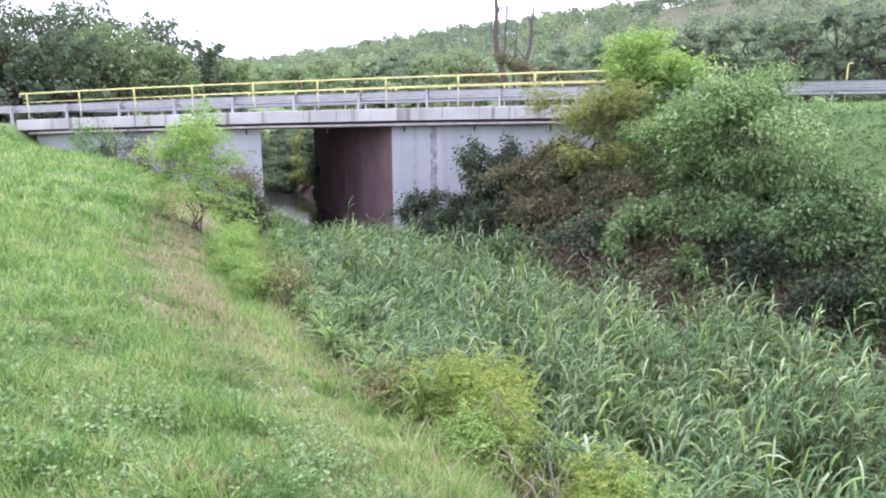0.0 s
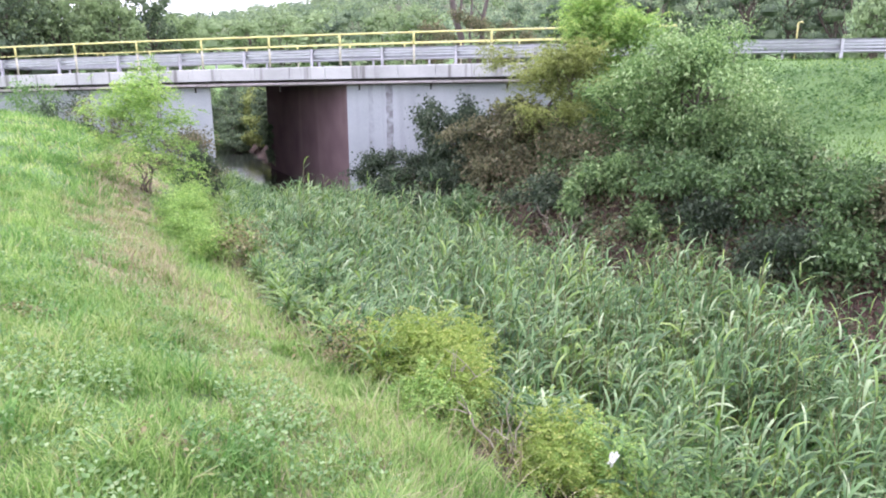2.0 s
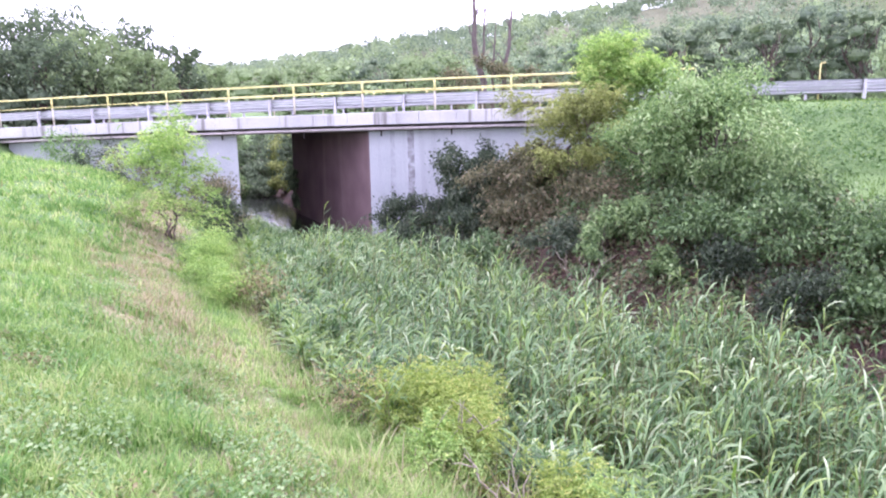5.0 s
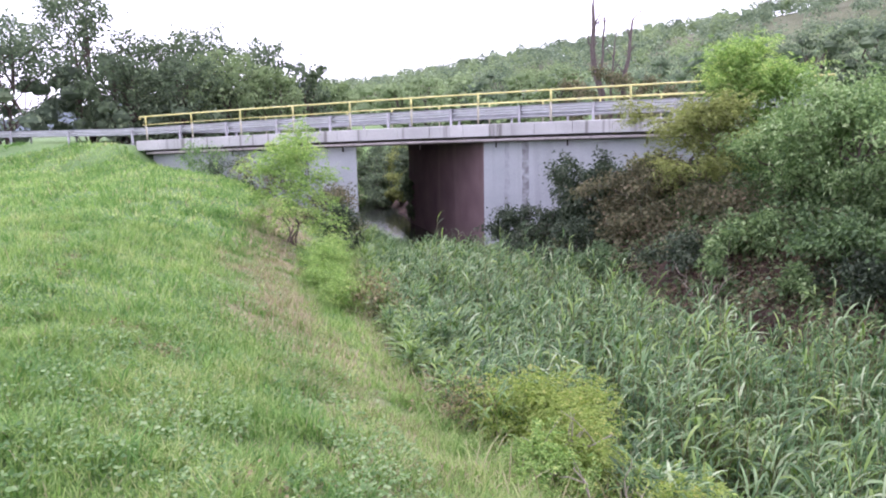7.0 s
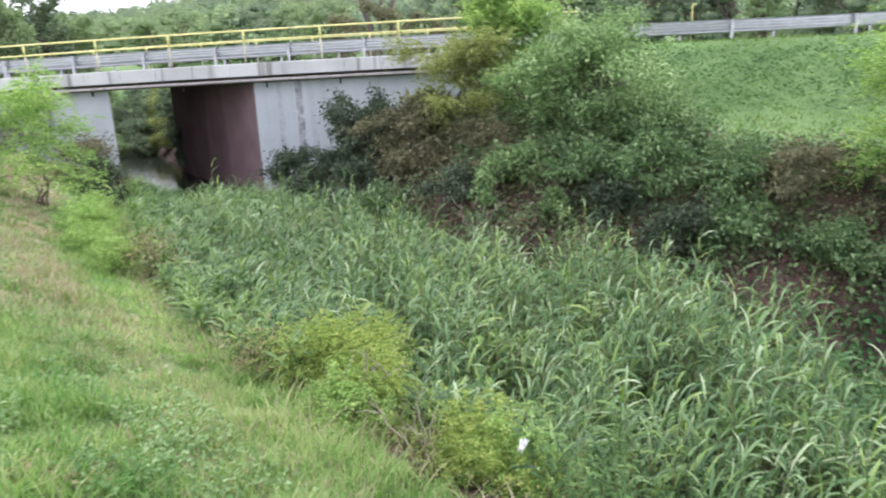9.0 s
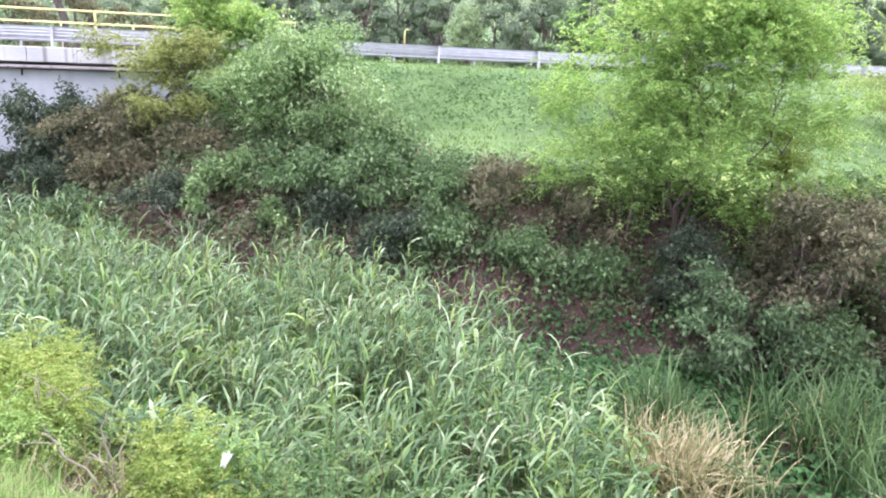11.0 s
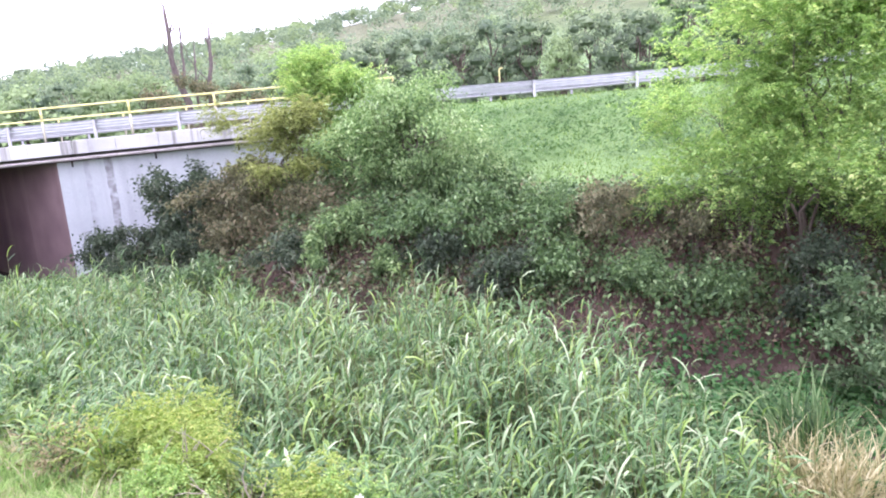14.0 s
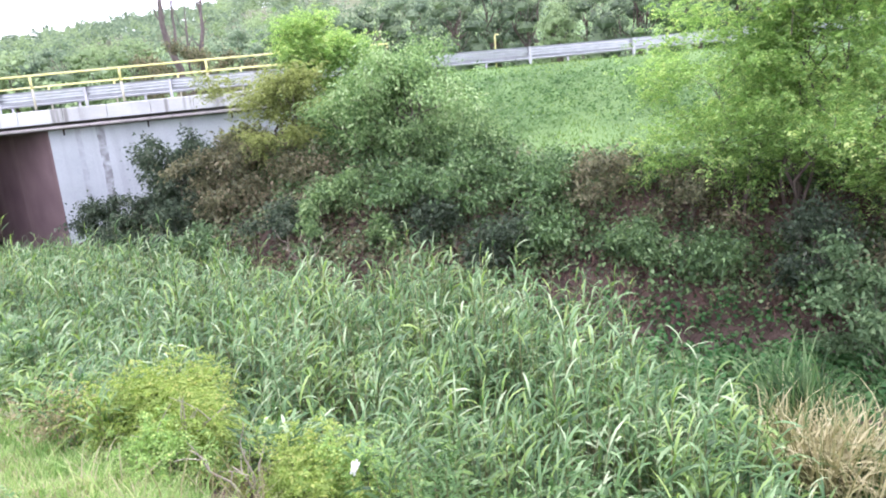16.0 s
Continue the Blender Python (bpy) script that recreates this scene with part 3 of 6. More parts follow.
def make_bridge():
    root = thing("bridge", at_bridge(0, 4, -3), "short concrete slab bridge over the stream, streaked with rain stains", "bridge")
    root_m = Matrix.Translation(root.location).inverted()

    def own(name, b, mat, label="", smooth=False):
        ob = part(name, b, mat, None, label, smooth)
        ob.data.transform(root_m)
        ob.parent = root
        return ob

    stations = np.linspace(-13.0, 13.2, 27)
    for near in (True, False):
        def off(o):
            return o if near else ROAD_W - o
        # cast edge beam in lengths with open joints
        for k in range(21):
            a, c = -13.0 + k * 1.25, -13.0 + (k + 1) * 1.25 - 0.014
            prof = [(off(-0.17), -0.40), (off(-0.17), -0.02), (off(-0.15), 0.0), (off(0.5), 0.0), (off(0.5), -0.40)]
            b = Build()
            v = [at_bridge(s, o, float(kerb_z(np.float64(s))) + dz) for s in (a, c) for o, dz in prof]
            b.add(v, [(j, (j + 1) % 5, 5 + (j + 1) % 5, 5 + j) for j in range(5)])
            b.add([v[i] for i in range(5)] + [v[5 + i] for i in range(5)], [(0, 1, 3, 4), (9, 8, 6, 5)], [(1, 2, 3), (8, 7, 6)])
            own("edge_beam", b, M_EDGE, "pale streaked concrete edge beam")
        # set-back strip below the beam, its shadow painted in as dark concrete
        own("slab_side", ribbon([(off(0.24), -0.62), (off(0.24), -0.40), (off(0.5), -0.40), (off(0.5), -0.62)], stations), M_SLABSIDE, "recess under the edge beam, coloured dark for its shade")
        # service pipe under the edge
        b = Build()
        ss = np.linspace(-12.6, 12.6, 40)
        tube(b, [at_bridge(s, off(-0.02), float(kerb_z(np.float64(s))) - 0.535) for s in ss], [0.05] * 40, 8)
        own("pipe", b, M_PIPE, "grey service pipe slung under the deck edge", True)
        for s in (-8.2, -5.6, -3.0, 0.2, 3.05, 5.5, 8.0, 10.4):
            b = Build()
            z = float(kerb_z(np.float64(s)))
            tube(b, [at_bridge(s, off(0.2), z - 0.42), at_bridge(s, off(0.2), z - 0.79)], [0.03, 0.03], 6)
            own("drain_stub", b, M_IRON, "short dark iron drain stub")
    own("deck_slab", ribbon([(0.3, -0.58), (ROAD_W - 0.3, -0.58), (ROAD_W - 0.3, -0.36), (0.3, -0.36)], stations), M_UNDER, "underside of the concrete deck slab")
    # wing walls along the road, with board joints as shallow set-backs
    for a, c, nm in ((-12.6, S_LEFT, "left"), (S_RIGHT, 12.6, "right")):
        own("wing_wall", wall_piece(a, c, 0.32, 0.85, -4.2, -0.56, a < 0), M_CONC, "light grey board-marked concrete wing wall")
        own("wing_wall", wall_piece(a + skew_s(8) + (1.5 if a > 0 else 0), c + skew_s(8) - (1.5 if a < 0 else 0), ROAD_W - 0.85, ROAD_W - 0.32, -4.2, -0.56), M_CONC)
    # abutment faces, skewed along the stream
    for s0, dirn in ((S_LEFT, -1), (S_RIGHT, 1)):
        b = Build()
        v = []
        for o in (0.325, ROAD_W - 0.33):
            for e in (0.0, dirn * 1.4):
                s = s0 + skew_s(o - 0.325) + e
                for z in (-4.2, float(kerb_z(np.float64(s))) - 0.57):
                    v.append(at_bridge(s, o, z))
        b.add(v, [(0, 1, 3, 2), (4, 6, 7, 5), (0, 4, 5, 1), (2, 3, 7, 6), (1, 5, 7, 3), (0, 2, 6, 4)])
        own("abutment", b, M_UNDER, "dark brown abutment face under the deck")


make_bridge()


def bent_rail(b, o, dz, s0, s1, r, hook=0.0, sides=8):
    ss = np.linspace(s0, s1, 30)
    pts = [at_bridge(s, o, float(kerb_z(np.float64(s))) + dz) for s in ss]
    if hook:
        e0, e1 = np.array(pts[0]), np.array(pts[-1])
        ax = np.array([AX, AY, 0])
        pts = [e0 + (0, 0, -hook), e0 - ax * 0.05 + (0, 0, -hook * 0.6), e0 - ax * 0.04] + pts + [e1 + ax * 0.04, e1 + ax * 0.05 + (0, 0, -hook * 0.6), e1 + (0, 0, -hook)]
    tube(b, pts, [r] * len(pts), sides)


def make_railing(o, label):
    root = thing("bridge_railing", at_bridge(0, o, 1.5), label, "railing", "railings of the bridge")
    inv = Matrix.Translation(root.location).inverted()

    def own(name, b, mat, lab="", smooth=True):
        ob = part(name, b, mat, None, lab, smooth)
        ob.data.transform(inv)
        ob.parent = root
        return ob

    b = Build()
    bent_rail(b, o, 1.0, RAIL_A, RAIL_B, 0.029, 0.12)
    own("handrail", b, M_YPAINT, "yellow tubular top rail with hooked ends")
    b = Build()
    bent_rail(b, o, 0.66, RAIL_A + 0.1, RAIL_B - 0.1, 0.015)
    own("middle_rail", b, M_YPAINT, "thin yellow middle rail")
    for k in range(11):
        s = 2.5 * (k - 5)
        z = float(kerb_z(np.float64(s)))
        b = Build()
        tube(b, [at_bridge(s, o, z - 0.02), at_bridge(s, o, z + 0.62)], [0.036, 0.036], 8)
        post = own("post", b, M_GPAINT, "pale faded steel post")
        b = Build()
        c = [at_bridge(s + ds, o + do, z + dz) for dz in (-0.005, 0.02) for ds, do in ((-0.08, -0.07), (0.08, -0.07), (0.08, 0.07), (-0.08, 0.07))]
        box_between(b, c)
        plate = own("base_plate", b, M_IRON, "", False)
        plate.parent = post
        b = Build()
        tube(b, [at_bridge(s, o, z + 0.62), at_bridge(s, o, z + 1.0)], [0.034, 0.034], 8)
        own("post_top", b, M_YPAINT, "yellow painted upper post")


make_railing(-0.02, "yellow tubular steel railing along the bridge edge")
make_railing(ROAD_W + 0.02, "yellow tubular steel railing along the far bridge edge")

# corrugated guard rail section: depth and height of its two waves
BEAM = [(0.0, 0.31), (0.02, 0.305), (0.08, 0.265), (0.08, 0.215), (0.01, 0.175), (0.01, 0.135), (0.08, 0.095), (0.08, 0.045), (0.02, 0.005), (0.0, 0.0)]


def make_guard_rail(o, face, label):
    root = thing("guard_rail", at_bridge(0, o, 1.4), label, "guard rail", "guard rails along the road")
    inv = Matrix.Translation(root.location).inverted()

    def own(name, b, mat, lab="", smooth=False):
        ob = part(name, b, mat, None, lab, smooth)
        ob.data.transform(inv)
        ob.parent = root

    # beam lengths of 4 m with lapped ends
    for k in range(-14, 30):
        s0, s1 = k * 4.0 - 0.9, k * 4.0 + 3.12
        b = Build()
        v = []
        lap = 0.004 * (k % 2)
        for s in (s0, (s0 + s1) / 2, s1):
            z = float(kerb_z(np.float64(s))) + 0.27
            for d, h in BEAM:
                v.append(at_bridge(s, o + face * (d + lap), z + h))
        for s in (s0, (s0 + s1) / 2, s1):
            z = float(kerb_z(np.float64(s))) + 0.27
            for d, h in BEAM:
                v.append(at_bridge(s, o + face * (d + lap - 0.004), z + h))
        m = len(BEAM)
        for base in (0, 3 * m):
            idx = base + np.arange(3 * m).reshape(3, m)
            b.q.append(np.stack([idx[:-1, :-1], idx[1:, :-1], idx[1:, 1:], idx[:-1, 1:]], -1).reshape(-1, 4))
        b.v.append(np.array(v))
        b.n = len(v)
        own("beam", b, M_ZINC)
    for k in range(-24, 50):
        s = 2.5 * k + 1.25 if -5.3 < k < 5 else None
        if s is None:
            if k % 2:
                continue
            s = 14.1 + (k - 6) * 1.8 if k >= 5 else -12.0 + (k + 5) * 2.0
        z = float(kerb_z(np.float64(s)))
        low = z - 0.2 if -13 < s < 13 else z - 0.9
        b = Build()
        c = []
        for zz in (low, z + 0.57):
            for ds, do in ((-0.035, -0.09), (0.035, -0.09), (0.035, -0.005), (-0.035, -0.005)):
                c.append(at_bridge(s + ds, o + face * do, zz))
        box_between(b, c)
        own("post", b, M_ZINCPOST)


make_guard_rail(0.62, 1, "galvanised corrugated guard rail beside the road")
make_guard_rail(ROAD_W - 0.62, -1, "galvanised corrugated guard rail on the far side of the road")


def make_marker(s, o):
    root = thing("marker_post", at_bridge(s, o, float(kerb_z(np.float64(s))) - 0.4), "slim yellow marker post with a bent top beyond the guard rail", "marker post")
    b = Build()
    tube(b, [(0, 0, 0), (0, 0, 1.76), (AX * 0.03, AY * 0.03, 1.83), (AX * 0.16, AY * 0.16, 1.83)], [0.03] * 4, 8)
    part("pole", b, M_YPAINT, root, "", True)
    b = Build()
    tube(b, [(0, 0, -0.05), (0, 0, 0.06)], [0.06, 0.055], 8)
    part("foot", b, M_IRON, root)


make_marker(18.2, ROAD_W - 0.3)


# ---- trees and shrubs ----
def on_ground(x, y):
    return float(height(np.array([x]), np.array([y]))[0])


def limb_line(a, c, rnd, sag=0.12, k=5, bent=0.05):
    a, c = np.asarray(a, float), np.asarray(c, float)
    f = np.linspace(0, 1, k)[:, None]
    d = np.linalg.norm(c - a)
    wob = rnd.normal(0, bent * d, (k, 3)) * np.sin(f * math.pi)
    return a + (c - a) * f + wob + np.array([0, 0, 1.0]) * (np.sin(f * math.pi) * sag * d)


def tree_parts(root, high, spread, crown_from, clumps, per, leaf, leaf_mat, bark=M_BARK, stems=1, feather=0, seed=1, lean=(0, 0),
               clump_r=0.3, trunk_r=0.05, ragged=0.35, width=0.5, shoots=0, full=0.5, limbs_apart=True, leaflet=0.0, flat=0.6):
    """Stems that fork into limbs; leafy twigs along the limbs, so that the crown has tiers, gaps and an uneven outline."""
    rnd = np.random.default_rng(seed)
    crown = Build()
    lines, bases = [], []
    for k in range(stems):
        a = rnd.uniform(0, 6.28)
        foot = np.array([math.cos(a), math.sin(a), 0]) * (0.08 * spread * (stems > 1))
        r = spread * (0.12 if stems == 1 else rnd.uniform(0.25, 0.6))
        top = np.array([lean[0] + math.cos(a) * r, lean[1] + math.sin(a) * r, high * (0.93 if k == 0 else rnd.uniform(0.62, 0.92))])
        line = limb_line(foot + (0, 0, -0.15), top, rnd, 0.0, 9)
        stem = Build()
        tube(stem, line, np.linspace(trunk_r, trunk_r * 0.15, 9), 7)
        lines.append(line)
        bases.append(part("trunk" if stems < 3 else "stem", stem, bark, root, "", True))
    wood = Build()
    trunk = bases[0]
    twigs = 7
    n_limb = max(5, clumps // twigs)
    centres, ways = [], []
    for k in range(n_limb):
        line = lines[k % len(lines)]
        f = (k + rnd.uniform(0, 1)) / n_limb
        z = crown_from + (high * 0.97 - crown_from) * f
        j = np.clip(z / max(line[-1, 2], 0.1), 0, 1) * 8
        i = min(int(j), 7)
        start = line[i] + (line[i + 1] - line[i]) * (j - i)
        # widest a little below the middle, rounded off above
        env = spread * (0.68 + 0.32 * math.sin(math.pi * min(1, (f + 0.12) / 1.05))) * (1 - full * max(0, f - 0.55) / 0.45)
        length = env * rnd.uniform(1 - ragged, 1 + ragged * 0.8)
        az = k * 2.39996 + rnd.normal(0, 0.5)
        rise = rnd.normal(0.15 + 0.75 * f, 0.22)
        d = np.array([math.cos(az) * math.cos(rise), math.sin(az) * math.cos(rise), math.sin(rise)])
        end = start + d * length
        end[2] = max(end[2], 0.12)
        limb = limb_line(start, end, rnd, 0.1 * (1 - f), 6)
        if limbs_apart and wood.n:
            part("limb", wood, bark, trunk, "", True)
            wood = Build()
        trunk = bases[k % len(bases)]
        tube(wood, limb, np.linspace(trunk_r * (0.5 - 0.3 * f), 0.005, 6), 4, False)
        for q in range(twigs):
            g = rnd.uniform(0.3, 1.0) ** 0.7
            m = min(int(g * 5), 4)
            p = limb[m] + (limb[m + 1] - limb[m]) * (g * 5 - m)
            w = unit(d + rnd.normal(0, 0.7, 3) + np.array([0, 0, 0.15]))
            reach = clump_r * rnd.uniform(0.5, 1.7)
            tip = p + w * reach
            tip[2] = max(tip[2], 0.06)
            centres.append((p + tip) / 2)
            ways.append(w * reach)
    for k in range(shoots):
        az, rr = rnd.uniform(0, 6.28), spread * rnd.uniform(0.1, 0.85)
        p = np.array([math.cos(az) * rr, math.sin(az) * rr, high * (1 - 0.28 * (rr / spread) ** 2) * rnd.uniform(0.84, 0.95)])
        small = min(1.0, high / 1.8)
        tall = rnd.uniform(0.3, 0.7) * small
        shoot = Build()
        tube(shoot, [p - (0, 0, 0.4 * small), p + rnd.normal(0, 0.02, 3), p + rnd.normal(0, 0.05, 3) + (0, 0, tall)], np.array((0.012, 0.008, 0.003)) * small, 4, False)
        part("shoot", shoot, bark, trunk, "", True)
        for q in range(3):
            centres.append(p + (0, 0, tall * (q + 0.5) / 3))
            ways.append(np.array([0, 0, tall * 0.4]))
    c, w = np.array(centres), np.array(ways)
    n = len(c)
    rep = np.repeat(np.arange(n), per)
    k = len(rep)
    across = clump_r * 0.55 * np.repeat(rnd.uniform(0.6, 1.3, n), per)[:, None]
    base = c[rep] + w[rep] * rnd.uniform(-0.6, 0.7, (k, 1)) + rnd.normal(0, 1, (k, 3)) * np.array([1, 1, flat]) * across
    base[:, 2] = np.maximum(base[:, 2], 0.03)
    along = unit(w)[rep] * 0.6 + rnd.normal(0, 0.7, (k, 3)) + np.array([0, 0, -0.1])
    size = leaf * rnd.uniform(0.6, 1.35, k)
    if feather:
        sprays(crown, base, along * np.array([1, 1, 0.6]), size, feather, leaflet or leaf * 0.34, rnd)
    else:
        leaves(crown, base, along, size, width, 0.25, rnd)
    last = part("limb" if limbs_apart else "limbwork", wood, bark, trunk, "", True)
    if not limbs_apart:
        tagged(last, kind="stuff")
    part("crown", crown, leaf_mat, root)


def plant(name, label, category, x, y, high, spread, crown_from, clumps, per, leaf, mat, group="", sink=0.0, **kw):
    root = thing(name, (x, y, on_ground(x, y) - sink), label, category, group)
    tree_parts(root, high, spread, crown_from, clumps, per, leaf, mat, **kw)
    return root


def at_angle(az, dist):
    return dist * math.sin(radians(az)), dist * math.cos(radians(az))


# near bank in front of the wing wall
plant("sapling_tree", "light green young tree in front of the concrete wing wall", "tree", -5.95, 16.6, 2.45, 1.0, 0.5, 112, 13, 0.28, M_LOCUST, feather=6, leaflet=0.07, stems=4, seed=3, trunk_r=0.03, shoots=3, clump_r=0.34, ragged=0.45, full=0.25, flat=0.3)
plant("shrub", "brownish shrub at the foot of the wing wall", "shrub", -6.5, 21.6, 1.1, 0.8, 0.1, 70, 50, 0.09, M_BROWNLEAF, "bank shrubs", seed=4, stems=4, trunk_r=0.015)
plant("shrub", "dark shaded shrub at the corner of the wing wall", "shrub", -5.6, 19.4, 0.95, 0.55, 0.02, 63, 44, 0.09, M_DARKLEAF, "bank shrubs", seed=12, stems=5, trunk_r=0.015, clump_r=0.2)
plant("shrub", "green broad-leaved weed bush on the bank by the wing wall", "shrub", -12.6, 25.3, 1.0, 0.7, 0.05, 40, 30, 0.18, M_WEED, "bank shrubs", seed=5, stems=4, trunk_r=0.012, width=0.25)
plant("shrub", "dark low shrub along the foot of the wing wall", "shrub", -9.3, 23.6, 0.75, 1.0, 0.02, 60, 40, 0.08, M_BROWNLEAF, "bank shrubs", seed=6, stems=4, trunk_r=0.012)
plant("shrub", "dark low shrub along the foot of the wing wall", "shrub", -10.8, 24.2, 0.6, 0.9, 0.02, 50, 40, 0.08, M_DARKLEAF, "bank shrubs", seed=7, stems=4, trunk_r=0.012)
plant("shrub", "brownish dry shrub at the edge of the reeds", "shrub", -2.75, 11.9, 0.6, 0.42, 0.02, 49, 20, 0.07, M_WITHER, "bank shrubs", seed=8, stems=5, trunk_r=0.01)
plant("shrub", "low purplish-brown withered weeds at the edge of the reeds", "shrub", -0.62, 6.85, 0.26, 0.36, 0.02, 49, 22, 0.045, M_WITHER, "bank shrubs", seed=9, stems=5, trunk_r=0.008)
# soft yellow-green bushes where the bank meets the reeds below the young tree
for k, (x, y, h, r) in enumerate(((-4.35, 14.2, 0.6, 0.55), (-4.75, 15.4, 0.55, 0.5), (-3.85, 13.0, 0.5, 0.45), (-3.45, 12.1, 0.4, 0.35))):
    plant("bush", "soft yellow-green bush at the edge of the reeds", "bush", x, y, h, r, 0.04, 70, 14, 0.14, M_LOCUST, "yellow-green bushes", feather=4, leaflet=0.045, stems=6, seed=20 + k, trunk_r=0.008, clump_r=0.2, ragged=0.65, shoots=4, flat=0.4, full=0.25)
# locust suckers: leafy stems side by side, and low ones with the caught bag
for k, (x, y, h, r, n, mat) in enumerate(((0.34, 6.25, 0.75, 0.24, 63, M_YELLOW), (0.1, 6.45, 0.68, 0.22, 49, M_YELLOW), (-0.14, 6.75, 0.5, 0.2, 35, M_YELLOW), (0.52, 6.4, 0.6, 0.13, 28, M_LOCUST), (0.66, 6.8, 0.95, 0.08, 14, M_YELLOW), (0.48, 5.75, 0.6, 0.28, 56, M_YELLOW), (0.25, 5.4, 0.34, 0.28, 42, M_LOCUST), (1.15, 5.0, 0.5, 0.13, 21, M_YELLOW), (1.42, 4.95, 0.55, 0.12, 21, M_YELLOW), (1.62, 4.6, 0.45, 0.12, 21, M_LOCUST), (1.25, 4.6, 0.3, 0.14, 14, M_YELLOW))):
    plant("bush", "tall yellow-green feathery bush in front of the reeds" if h > 0.8 else "yellow-green feathery bush at the edge of the reeds", "bush", x, y, h, r, 0.06, n, 11, 0.16, mat, "yellow-green bushes", feather=5, leaflet=0.04, stems=4, seed=24 + k, trunk_r=0.009, clump_r=0.19, ragged=0.65, shoots=5 if h > 0.55 else 0, flat=0.3, full=0.1)

